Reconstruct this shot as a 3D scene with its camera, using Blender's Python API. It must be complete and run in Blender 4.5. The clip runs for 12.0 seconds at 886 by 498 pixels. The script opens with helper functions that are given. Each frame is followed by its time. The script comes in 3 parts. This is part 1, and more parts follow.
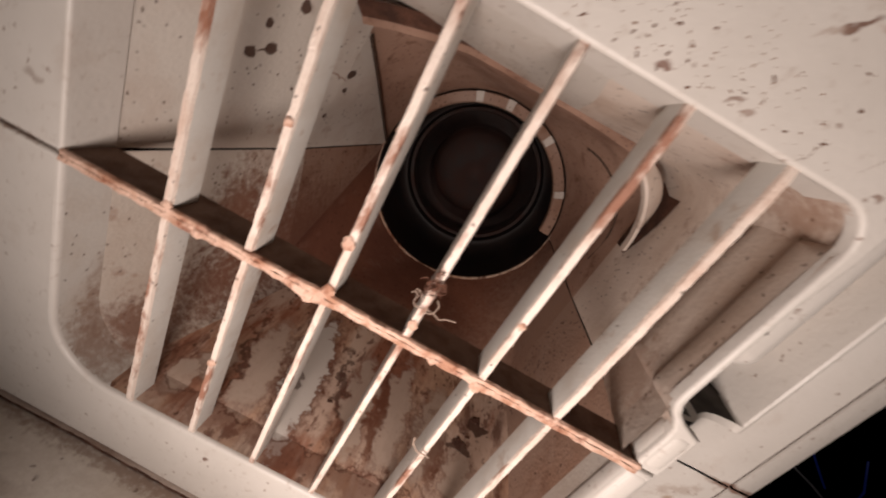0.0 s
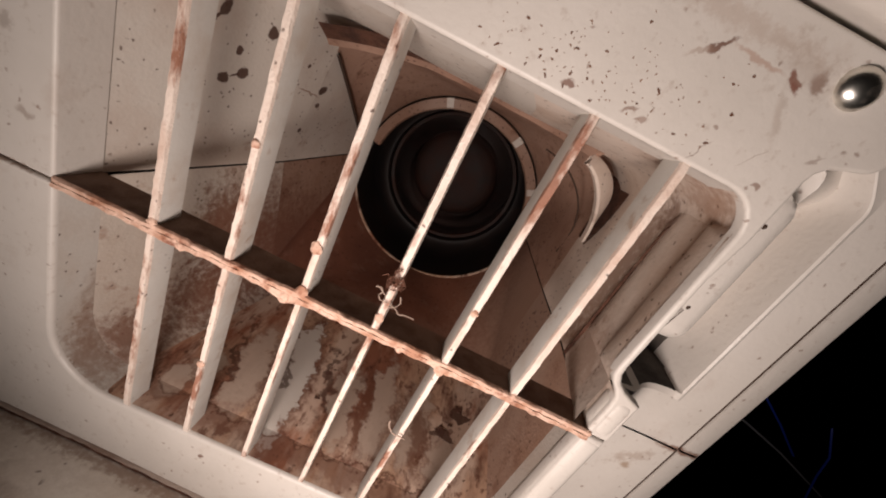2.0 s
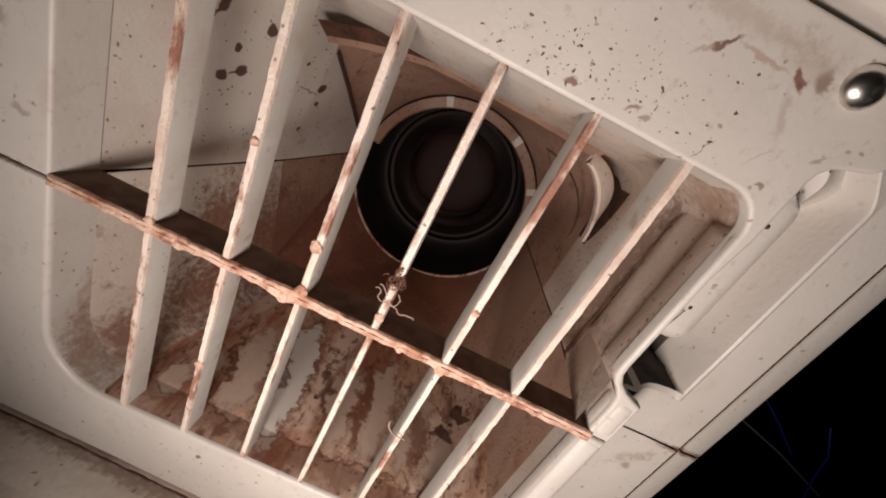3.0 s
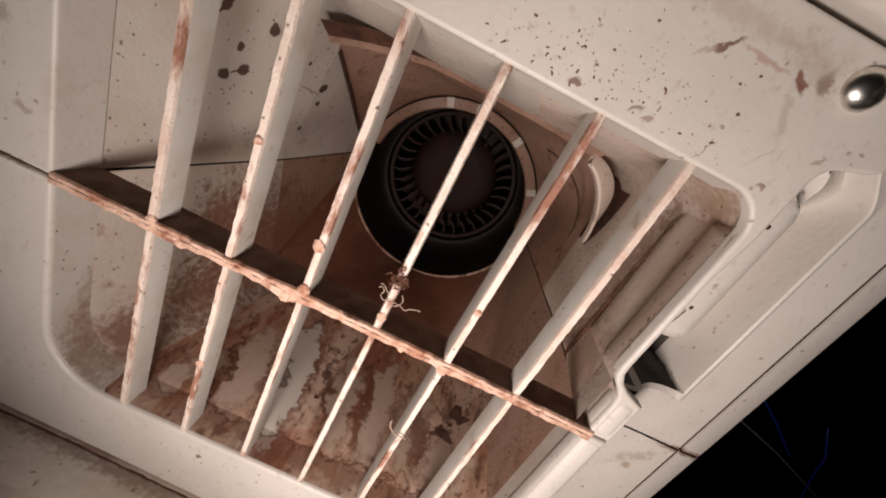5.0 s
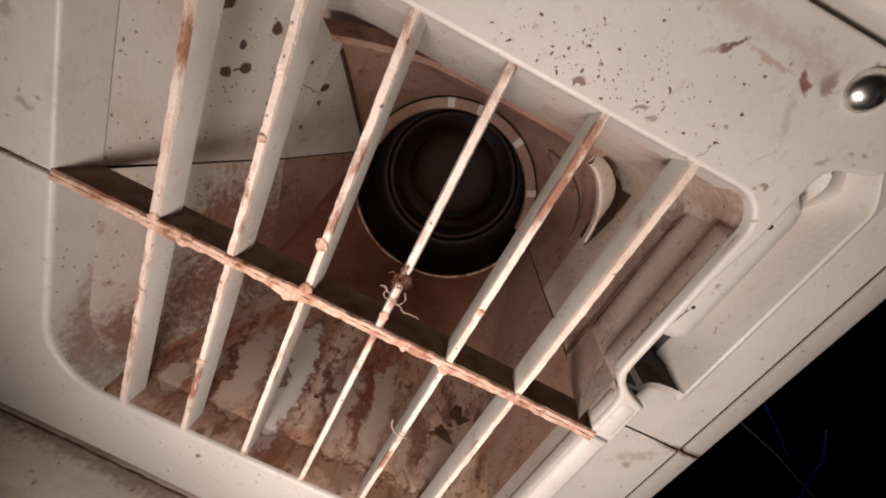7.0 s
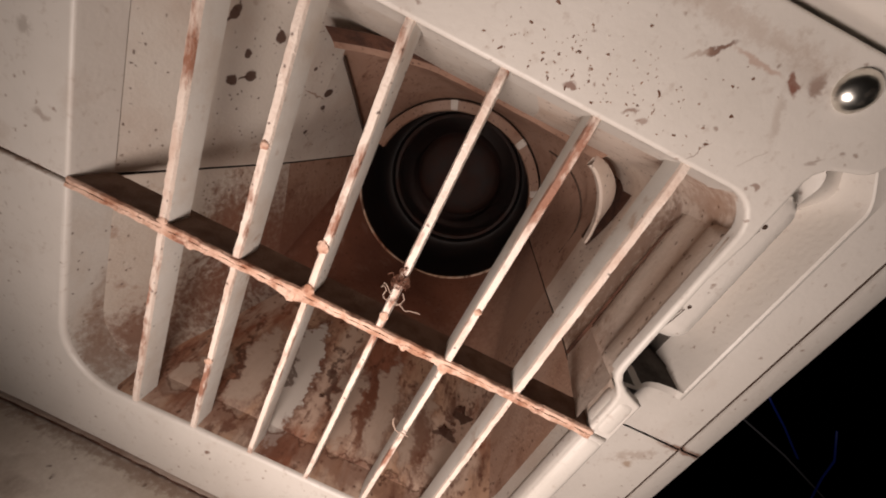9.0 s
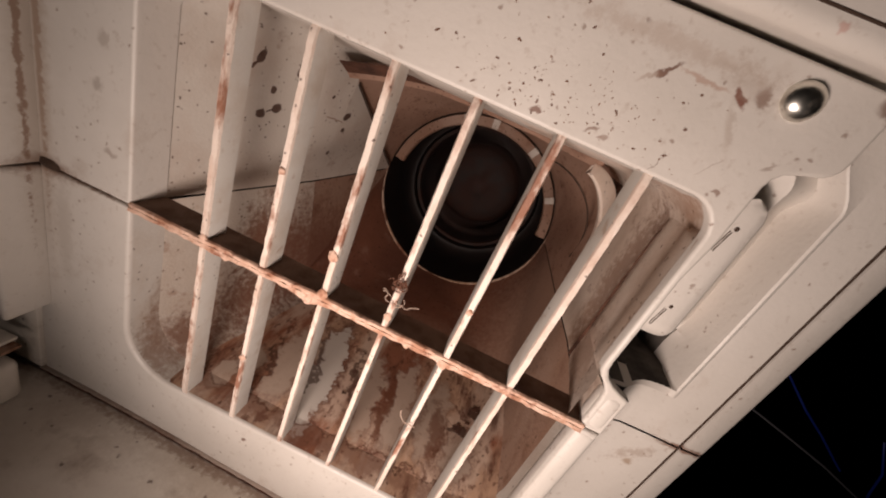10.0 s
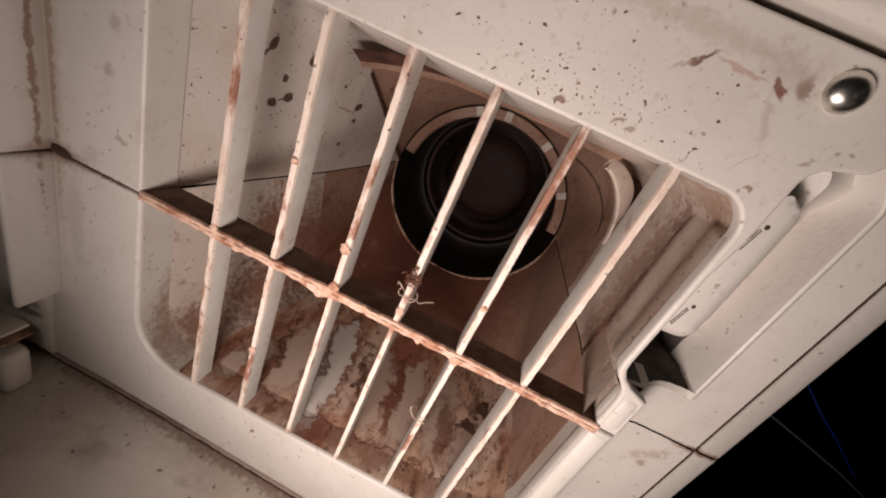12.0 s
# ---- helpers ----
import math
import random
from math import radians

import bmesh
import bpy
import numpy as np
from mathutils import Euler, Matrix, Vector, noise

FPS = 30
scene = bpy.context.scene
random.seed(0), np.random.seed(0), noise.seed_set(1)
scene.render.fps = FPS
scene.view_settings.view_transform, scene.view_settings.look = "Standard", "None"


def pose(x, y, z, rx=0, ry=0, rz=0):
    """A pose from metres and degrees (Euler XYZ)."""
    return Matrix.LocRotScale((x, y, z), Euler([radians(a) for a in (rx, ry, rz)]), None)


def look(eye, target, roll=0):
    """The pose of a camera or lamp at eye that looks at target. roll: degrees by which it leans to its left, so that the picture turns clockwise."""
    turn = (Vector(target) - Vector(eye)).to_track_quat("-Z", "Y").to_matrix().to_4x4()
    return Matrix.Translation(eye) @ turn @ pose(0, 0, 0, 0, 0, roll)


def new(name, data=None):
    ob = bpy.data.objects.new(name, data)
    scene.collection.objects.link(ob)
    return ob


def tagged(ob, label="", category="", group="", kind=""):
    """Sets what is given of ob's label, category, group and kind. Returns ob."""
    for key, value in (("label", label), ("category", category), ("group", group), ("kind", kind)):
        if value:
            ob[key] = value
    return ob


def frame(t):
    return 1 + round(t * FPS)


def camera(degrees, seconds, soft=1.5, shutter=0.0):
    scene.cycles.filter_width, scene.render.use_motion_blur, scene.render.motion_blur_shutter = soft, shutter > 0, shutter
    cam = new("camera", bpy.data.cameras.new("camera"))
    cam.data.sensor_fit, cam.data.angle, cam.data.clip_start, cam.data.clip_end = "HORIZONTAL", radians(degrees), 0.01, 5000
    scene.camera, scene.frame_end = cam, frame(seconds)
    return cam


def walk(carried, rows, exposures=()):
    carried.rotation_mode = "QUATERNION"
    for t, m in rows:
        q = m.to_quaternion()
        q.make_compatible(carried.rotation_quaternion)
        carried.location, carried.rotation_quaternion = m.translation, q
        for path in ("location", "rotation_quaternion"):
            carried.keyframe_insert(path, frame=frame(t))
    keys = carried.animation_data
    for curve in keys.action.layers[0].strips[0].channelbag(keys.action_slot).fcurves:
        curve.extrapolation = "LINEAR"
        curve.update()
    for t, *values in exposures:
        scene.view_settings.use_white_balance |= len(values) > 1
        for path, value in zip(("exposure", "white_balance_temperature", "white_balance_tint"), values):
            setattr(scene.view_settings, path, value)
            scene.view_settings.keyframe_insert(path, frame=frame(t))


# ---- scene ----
cam = camera(101.2, 12.0, soft=2.0, shutter=0.5)
METRES = 0.064
ROWS = [
    (0.0, 0.0, 0.0, 0.0, 0.0, 0.0, 0.0),
    (0.5, 0.2241, -0.0714, 0.0467, 1.1, -0.34, 3.89),
    (1.0, 0.2041, -0.0252, 0.037, 2.09, -2.7, 3.31),
    (1.5, 0.1526, -0.09, 0.0061, -0.11, -1.0, 3.04),
    (2.0, 0.135, -0.1541, -0.016, -0.85, 0.26, 3.01),
    (2.5, 0.1294, -0.1427, -0.0157, -0.84, 0.12, 2.88),
    (3.0, 0.1265, -0.1424, -0.0159, -1.09, 0.17, 2.91),
    (5.0, 0.1096, -0.1457, -0.02, -1.38, 0.27, 2.72),
    (5.5, 0.103, -0.1451, -0.0222, -1.52, 0.32, 2.63),
    (6.0, 0.0988, -0.145, -0.0235, -1.61, 0.35, 2.59),
    (6.5, 0.0948, -0.145, -0.025, -1.65, 0.38, 2.53),
    (7.0, 0.0935, -0.1442, -0.0254, -1.62, 0.37, 2.49),
    (9.0, 0.1317, -0.1768, -0.0249, -0.35, 0.56, 2.83),
    (9.5, 0.321, -0.2992, -0.0198, 3.51, 1.78, 4.89),
    (10.0, 0.2994, -0.3317, -0.0377, 5.07, 2.04, 3.88),
    (10.5, 0.2337, -0.3192, -0.0486, 4.97, 1.83, 2.74),
    (11.0, 0.2046, -0.3138, -0.0545, 4.71, 1.79, 2.31),
    (11.5, 0.1995, -0.3113, -0.0562, 4.86, 1.74, 2.18),
    (12.0, 0.2589, -0.297, -0.0351, 5.93, 1.2, 2.92),
]
walk(cam, [(t, pose(-0.00611, -0.06722, 0.05356, -26.427, -27.744, 10.181) @ pose(METRES * x, METRES * y, METRES * z, 90 + pitch, roll, yaw)) for t, x, y, z, yaw, pitch, roll in ROWS], exposures=[
    (0.0, 0.0, 6500, 10), (0.3, 0.0, 6650, 12), (0.5, 0.06, 7000, 17), (1.0, 0.0, 7700, 24), (1.5, 0.02, 7600, 23), (1.8, 0.0, 6900, 14), (2.0, -0.02, 6500, 10), (3.0, -0.04, 6400, 8),
    (5.0, -0.02, 6400, 9), (7.0, -0.02, 6400, 8), (9.0, -0.07, 6600, 10), (9.5, -0.05, 6350, 6), (10.0, -0.04, 6850, 13), (10.5, -0.03, 7000, 15), (11.0, -0.02, 7050, 16), (11.5, -0.02, 7150, 17), (12.0, -0.02, 6500, 11)])

from mathutils import geometry


# ---- light ----
def torch_lamp(name, place, target, watts, radius, colour, cone):
    data = bpy.data.lights.new(name, "SPOT")
    data.energy, data.shadow_soft_size, data.color = watts, radius, colour
    data.spot_size, data.spot_blend = radians(cone), 1.0
    ob = new(name, data)
    ob.matrix_world = look(place, target)
    return ob


torch_lamp("work_light", (0.0, -0.130, -0.022), (0.014, 0.0, -0.001), 1.33, 0.022, (1.0, 0.85, 0.782), 122)
torch_lamp("second_work_light", (0.035, -0.150, -0.026), (0.010, 0.0, 0.02), 0.34, 0.022, (1.0, 0.87, 0.80), 120)
world = bpy.data.worlds.new("dim_room")
scene.world = world
world.use_nodes = True
world.node_tree.nodes["Background"].inputs[0].default_value = (0.03, 0.03, 0.04, 1)
world.node_tree.nodes["Background"].inputs[1].default_value = 0.2


# ---- materials ----
def material(name, base, rough=0.45, metal=0.0, layers=(), bump=0.15, bump_scale=900, spec=0.4, marks=(), warp=0.8):
    """layers: (colour, kind, scale, low, high, strength, detail, stretch) laid over the base one by one."""
    mat = bpy.data.materials.new(name)
    mat.use_nodes = True
    nt = mat.node_tree
    bsdf = nt.nodes["Principled BSDF"]
    bsdf.inputs["Roughness"].default_value = rough
    bsdf.inputs["Metallic"].default_value = metal
    bsdf.inputs["Specular IOR Level"].default_value = spec
    geo = nt.nodes.new("ShaderNodeNewGeometry")
    last = None
    rough_last = None
    for i, (colour, kind, scale, low, high, strength, detail, stretch) in enumerate(layers):
        mapping = nt.nodes.new("ShaderNodeMapping")
        mapping.inputs["Scale"].default_value = stretch
        mapping.inputs["Location"].default_value = (i * 0.37, i * 0.21, i * 0.53)
        nt.links.new(geo.outputs["Position"], mapping.inputs["Vector"])
        if kind == "spots":
            tex = nt.nodes.new("ShaderNodeTexVoronoi")
            tex.inputs["Randomness"].default_value = 1.0
            tex.inputs["Scale"].default_value = scale
            wobble = nt.nodes.new("ShaderNodeTexNoise")
            wobble.inputs["Scale"].default_value = scale * 1.6
            wobble.inputs["Detail"].default_value = 2
            add = nt.nodes.new("ShaderNodeMixRGB")
            add.blend_type = "LINEAR_LIGHT"
            add.inputs[0].default_value = 0.35 / scale
            nt.links.new(mapping.outputs[0], wobble.inputs["Vector"])
            nt.links.new(mapping.outputs[0], add.inputs[1])
            nt.links.new(wobble.outputs["Color"], add.inputs[2])
            nt.links.new(add.outputs[0], tex.inputs["Vector"])
            value = tex.outputs["Distance"]
        else:
            tex = nt.nodes.new("ShaderNodeTexNoise")
            tex.inputs["Scale"].default_value = scale
            tex.inputs["Detail"].default_value = detail
            tex.inputs["Roughness"].default_value = 0.62
            nt.links.new(mapping.outputs[0], tex.inputs["Vector"])
            value = tex.outputs["Fac"]
        ramp = nt.nodes.new("ShaderNodeMapRange")
        ramp.inputs["From Min"].default_value, ramp.inputs["From Max"].default_value = low, high
        ramp.inputs["To Min"].default_value, ramp.inputs["To Max"].default_value = 0.0, strength
        nt.links.new(value, ramp.inputs["Value"])
        fac = ramp.outputs[0]
        if kind == "spots":
            # only some of the cells carry a spot
            sep = nt.nodes.new("ShaderNodeSeparateColor")
            nt.links.new(tex.outputs["Color"], sep.inputs[0])
            pick = nt.nodes.new("ShaderNodeMath")
            pick.operation = "GREATER_THAN"
            pick.inputs[1].default_value = detail
            nt.links.new(sep.outputs[0], pick.inputs[0])
            mul = nt.nodes.new("ShaderNodeMath")
            mul.operation = "MULTIPLY"
            nt.links.new(fac, mul.inputs[0])
            nt.links.new(pick.outputs[0], mul.inputs[1])
            fac = mul.outputs[0]
        mix = nt.nodes.new("ShaderNodeMixRGB")
        nt.links.new(fac, mix.inputs[0])
        if last is None:
            mix.inputs[1].default_value = (*base, 1)
        else:
            nt.links.new(last, mix.inputs[1])
        mix.inputs[2].default_value = (*colour, 1)
        last = mix.outputs[0]
        rmix = nt.nodes.new("ShaderNodeMath")
        rmix.operation = "MULTIPLY_ADD"
        nt.links.new(fac, rmix.inputs[0])
        rmix.inputs[1].default_value = 0.25
        if rough_last is None:
            rmix.inputs[2].default_value = rough
        else:
            nt.links.new(rough_last, rmix.inputs[2])
        rough_last = rmix.outputs[0]
    ragged = None
    for colour, place, radii, turn, soft, rag, strength in marks:
        # a stain: an ellipsoid in mm, bent by coarse noise and with an edge broken by fine noise
        if ragged is None:
            bend = nt.nodes.new("ShaderNodeTexNoise")
            bend.inputs["Scale"].default_value = 130 if warp > 3 else 420
            bend.inputs["Detail"].default_value = 7
            bend.inputs["Roughness"].default_value = 0.6
            nt.links.new(geo.outputs["Position"], bend.inputs["Vector"])
            centred = nt.nodes.new("ShaderNodeVectorMath")
            centred.operation = "MULTIPLY_ADD"
            centred.inputs[1].default_value = (warp * 0.004,) * 3
            centred.inputs[2].default_value = (-warp * 0.002,) * 3
            nt.links.new(bend.outputs["Color"], centred.inputs[0])
            moved = nt.nodes.new("ShaderNodeVectorMath")
            moved.operation = "ADD"
            nt.links.new(geo.outputs["Position"], moved.inputs[0])
            nt.links.new(centred.outputs[0], moved.inputs[1])
            ragged = nt.nodes.new("ShaderNodeTexNoise")
            ragged.inputs["Scale"].default_value = 420
            ragged.inputs["Detail"].default_value = 6
            ragged.inputs["Roughness"].default_value = 0.7
            nt.links.new(geo.outputs["Position"], ragged.inputs["Vector"])
        mapping = nt.nodes.new("ShaderNodeMapping")
        mapping.vector_type = "TEXTURE"
        mapping.inputs["Location"].default_value = [v * 0.001 for v in place]
        mapping.inputs["Rotation"].default_value = [radians(v) for v in turn]
        mapping.inputs["Scale"].default_value = [v * 0.001 for v in radii]
        nt.links.new(moved.outputs[0], mapping.inputs["Vector"])
        size = nt.nodes.new("ShaderNodeVectorMath")
        size.operation = "LENGTH"
        nt.links.new(mapping.outputs[0], size.inputs[0])
        push = nt.nodes.new("ShaderNodeMath")
        push.operation = "MULTIPLY_ADD"
        push.inputs[1].default_value = rag
        nt.links.new(ragged.outputs["Fac"], push.inputs[0])
        nt.links.new(size.outputs["Value"], push.inputs[2])
        edge = nt.nodes.new("ShaderNodeMapRange")
        edge.interpolation_type = "SMOOTHSTEP"
        edge.inputs["From Min"].default_value, edge.inputs["From Max"].default_value = 1 + rag / 2 + soft, 1 + rag / 2 - soft
        edge.inputs["To Min"].default_value, edge.inputs["To Max"].default_value = 0.0, strength
        nt.links.new(push.outputs[0], edge.inputs["Value"])
        mix = nt.nodes.new("ShaderNodeMixRGB")
        nt.links.new(edge.outputs[0], mix.inputs[0])
        nt.links.new(last, mix.inputs[1])
        mix.inputs[2].default_value = (*colour, 1)
        last = mix.outputs[0]
    if last is None:
        bsdf.inputs["Base Color"].default_value = (*base, 1)
    else:
        nt.links.new(last, bsdf.inputs["Base Color"])
        nt.links.new(rough_last, bsdf.inputs["Roughness"])
    if bump:
        tex = nt.nodes.new("ShaderNodeTexNoise")
        tex.inputs["Scale"].default_value = bump_scale
        tex.inputs["Detail"].default_value = 4
        nt.links.new(geo.outputs["Position"], tex.inputs["Vector"])
        node = nt.nodes.new("ShaderNodeBump")
        node.inputs["Strength"].default_value = bump
        node.inputs["Distance"].default_value = 0.0006
        nt.links.new(tex.outputs["Fac"], node.inputs["Height"])
        nt.links.new(node.outputs[0], bsdf.inputs["Normal"])
    return mat


CREAM = (0.60, 0.558, 0.512)
RUST = (0.19, 0.056, 0.026)
DARK = (0.055, 0.020, 0.0105)
ONE = (1, 1, 1)
BROWN = (0.115, 0.039, 0.018)
# stains on the front: colour, place, radii, turn, softness, raggedness, strength
FRONT_MARKS = [
    (BROWN, (31.8, 0, 85.6), (2.4, 9, 0.55), (0, -44, 0), 0.35, 1.0, 0.85), ((0.30, 0.20, 0.15), (29.4, 0, 83.4), (2.2, 9, 0.35), (0, -40, 0), 0.5, 1.0, 0.45),
    ((0.33, 0.17, 0.11), (38.8, 0, 86.2), (4.6, 9, 0.5), (0, 3, 0), 0.5, 0.9, 0.5),
    ((0.16, 0.05, 0.028), (46.3, 0, 85.9), (2.1, 9, 0.75), (0, 38, 0), 0.3, 0.7, 0.9), ((0.15, 0.07, 0.045), (49.8, 0, 87.2), (1.5, 9, 1.3), (0, 30, 0), 0.5, 2.8, 0.75),
    ((0.30, 0.22, 0.17), (47.6, 0, 81.0), (4.2, 9, 0.7), (0, 62, 0), 0.7, 3.4, 0.35),
    ((0.15, 0.062, 0.038), (12.4, 0, 69.9), (1.5, 9, 0.55), (0, -15, 0), 0.3, 1.4, 0.8), ((0.17, 0.085, 0.055), (24.5, 0, 70.9), (1.5, 9, 0.45), (0, -38, 0), 0.4, 2.0, 0.7),
    ((0.20, 0.11, 0.075), (27.2, 0, 69.9), (1.2, 9, 0.5), (0, -38, 0), 0.4, 1.8, 0.6), ((0.17, 0.085, 0.055), (53.0, 0, 69.2), (0.8, 9, 0.4), (0, 20, 0), 0.4, 1.8, 0.7),
    ((0.36, 0.26, 0.20), (30, 0, 90.0), (18, 9, 1.6), (0, -1, 0), 0.8, 5.0, 0.38), ((0.34, 0.26, 0.21), (48, 0, 88.0), (6, 9, 1.8), (0, 8, 0), 0.8, 4.6, 0.35),
    ((0.20, 0.14, 0.11), (39.6, 0, 70.0), (2.1, 9, 0.13), (0, -66, 0), 0.4, 0.3, 0.65), ((0.28, 0.21, 0.17), (49, 0, 73.4), (2.4, 9, 0.13), (0, -58, 0), 0.4, 0.4, 0.5),
    ((0.20, 0.13, 0.10), (58.6, 0, 77.2), (1.4, 9, 0.3), (0, -40, 0), 0.5, 2.6, 0.5), ((0.20, 0.13, 0.10), (69.5, 0, 93.5), (2.2, 9, 2.2), (0, 0, 0), 0.4, 2.0, 0.85),
    (BROWN, (62, 0, 99.0), (0.8, 9, 0.8), (0, 0, 0), 0.4, 1.2, 0.9), ((0.45, 0.24, 0.20), (51.5, 0, 99.5), (0.9, 9, 0.7), (0, 0, 0), 0.4, 1.0, 0.6), (BROWN, (-33, 0, -75), (0.8, 9, 0.9), (0, 30, 0), 0.3, 1.6, 0.8),
    ((0.20, 0.10, 0.05), (87, 11, -9), (6, 9, 1.6), (0, -40, 0), 0.7, 5.0, 0.35), ((0.24, 0.13, 0.055), (88, 11, -13), (1.6, 9, 1.2), (0, 0, 0), 0.5, 1.8, 0.6),
    ((0.17, 0.075, 0.045), (98, 12, 0), (8, 9, 1.2), (0, 0, 0), 0.5, 1.8, 0.85), ((0.20, 0.10, 0.06), (-113, 0, 0.5), (7, 9, 3.0), (0, 0, 0), 0.6, 1.6, 0.75),
    ((0.22, 0.12, 0.075), (-98, 0, 0), (14, 9, 0.7), (0, 0, 0), 0.5, 2.2, 0.7), ((0.17, 0.075, 0.042), (-116, -3.2, 50), (3, 0.9, 56), (0, 0, 0), 0.35, 2.8, 0.85), ((0.22, 0.11, 0.065), (-114.6, 0, 50), (0.9, 3, 56), (0, 0, 0), 0.4, 2.8, 0.7),
    ((0.33, 0.25, 0.19), (-115, 0, 40), (3.0, 5.0, 60), (0, 0, 0), 0.7, 1.2, 0.5), ((0.33, 0.27, 0.22), (-109, 0, -20), (2.6, 9, 16), (0, 0, 0), 0.6, 1.8, 0.3),
    ((0.20, 0.15, 0.12), (-96, 0, 32), (1.4, 9, 1.6), (0, 20, 0), 0.5, 2.4, 0.45), ((0.24, 0.18, 0.14), (-94, 0, 44), (1.6, 9, 1.8), (0, 20, 0), 0.5, 2.8, 0.4), ((0.22, 0.15, 0.115), (-92, 0, 14), (1.9, 9, 1.0), (0, 0, 0), 0.5, 2.4, 0.5)]
FLOOR_MARKS = []
for px, py, pa, pb, pt in ((-21.5, 37, 31, 6.2, 98), (-37, 32, 21, 6.0, 100), (1, 36, 22, 4.8, 96), (16, 40, 25, 5.2, 93), (32, 40, 22, 5.6, 90), (-51, 23, 8, 5, 80), (46, 26, 12, 5, 95), (-30, 45, 7, 3, 100), (-56, 14, 7, 4, 95)):
    strong = 1.0 if px == -21.5 else 0.5
    FLOOR_MARKS.append(((0.10, 0.031, 0.014), (px, py, -66), (pa * 1.12, pb * 1.4, 30), (0, 0, pt), 0.35, 1.0, 0.9 * (0.5 + strong / 2)))
    FLOOR_MARKS.append(((0.50, 0.455, 0.41) if strong == 1.0 else (0.45, 0.355, 0.285), (px, py, -66), (pa, pb, 30), (0, 0, pt), 0.07 if strong == 1.0 else 0.2, 0.9, 0.95 if strong == 1.0 else 0.7))
FLOOR_MARKS += [(DARK, (51, 51, -65), (3.6, 3.0, 30), (0, 0, 0), 0.12, 0.7, 0.9), (DARK, (44, 39, -65), (3.0, 2.6, 30), (0, 0, 0), 0.12, 0.9, 0.85),
                (BROWN, (10, 34, -65), (19, 2.6, 30), (0, 0, 96), 0.35, 1.4, 0.8), (BROWN, (35, 33, -65), (15, 3.4, 30), (0, 0, 98), 0.4, 1.6, 0.75),
                (DARK, (-26, 36, -65), (20, 1.2, 30), (0, 0, 103), 0.3, 1.6, 0.75), (DARK, (-8, 42, -65), (17, 1.5, 30), (0, 0, 108), 0.3, 1.8, 0.75),
                (DARK, (-44, 30, -65), (14, 1.2, 30), (0, 0, 106), 0.3, 1.6, 0.7), (DARK, (-10, 11.5, -66), (66, 0.55, 6), (0, 0, 1), 0.6, 1.0, 0.9), ((0.17, 0.07, 0.042), (-10, 8, -66), (66, 5, 9), (0, 0, 0), 0.5, 1.8, 0.6)]
WALL_MARKS = [(DARK, (-70, wy, wz), (20, wr, wq), (wt, 0, 0), 0.14, 0.6, 0.92) for wy, wz, wr, wq, wt in (
    (39, 32, 2.0, 1.7, 0), (45, 34.5, 2.0, 1.9, 20), (42.5, 33.4, 1.8, 0.4, 20), (42, 41, 1.2, 1.5, 0), (51, 49, 1.9, 2.0, 0), (35, 51, 1.2, 2.8, -25), (33, 48, 0.7, 1.8, -40),
    (83, 35, 2.7, 1.9, 20), (84, 28, 1.5, 1.2, 0), (80, 16, 1.1, 1.1, 0), (58, 24, 0.7, 0.7, 0), (70, 43, 0.8, 0.8, 0))]
WALL_MARKS += [((0.22, 0.12, 0.08), (-70, 76, 33), (20, 6, 0.35), (-10, 0, 0), 0.4, 0.6, 0.8), ((0.32, 0.25, 0.20), (-75, 45, 3), (20, 40, 5), (0, 0, 0), 0.7, 0.8, 0.5)]
GRIME_MARKS = [((0.15, 0.062, 0.034), (-80, gy, gz), (20, gr, gq), (0, 0, 0), 0.6, 2.6, 0.85) for gy, gz, gr, gq in (
    (20, -63, 11, 9), (46, -56, 17, 14), (68, -44, 22, 24), (52, -24, 10, 16))]
GRIME_MARKS += [(DARK, (-76, wy, wz), (20, wr, wq), (0, 0, 0), 0.15, 0.7, 0.85) for wy, wz, wr, wq in ((39, -26, 2.8, 2.4), (45, -24, 1.8, 1.6), (36, -30, 1.6, 1.4), (50, -33, 1.4, 1.2))]
GRIME_MARKS.append(((0.14, 0.06, 0.036), (-74, 72, -38), (20, 25, 30), (0, 0, 0), 0.8, 1.8, 0.8))
GRIME_MARKS.append(((0.155, 0.066, 0.042), (-60, 104, -46), (26, 48, 24), (0, 0, 0), 0.7, 2.2, 0.85))
TRAY_MARKS = [((0.17, 0.08, 0.048), (-20, -2.0, -97), (150, 2.2, 6), (0, 0, 0), 0.8, 3.2, 0.65), ((0.30, 0.21, 0.15), (-20, -4, -97), (150, 8, 6), (0, 0, 0), 0.9, 3.6, 0.25)]
LIP_MARKS = [((0.21, 0.105, 0.06), (-80, gy, gz), (20, gr, gq), (0, 0, 0), 0.7, 3.6, 0.45) for gy, gz, gr, gq in ((10, -58, 7, 10), (13, -48, 5, 12), (6, -62, 6, 7))]
RIGHT_MARKS = [((0.20, 0.10, 0.06), (62, 40, 30), (9, 7, 30), (0, 0, 0), 0.6, 3.0, 0.65), ((0.22, 0.11, 0.065), (62, 22, 10), (9, 14, 12), (0, 0, 0), 0.7, 2.6, 0.6), ((0.24, 0.12, 0.07), (60, 14, 64), (12, 14, 3.6), (0, 0, 0), 0.6, 3.0, 0.5),
               ((0.17, 0.08, 0.048), (62, 33, 57), (9, 4, 6), (0, 0, 0), 0.5, 3.0, 0.6), ((0.26, 0.14, 0.09), (44, 10, 66), (9, 12, 5), (0, 0, 0), 0.7, 2.2, 0.5)]
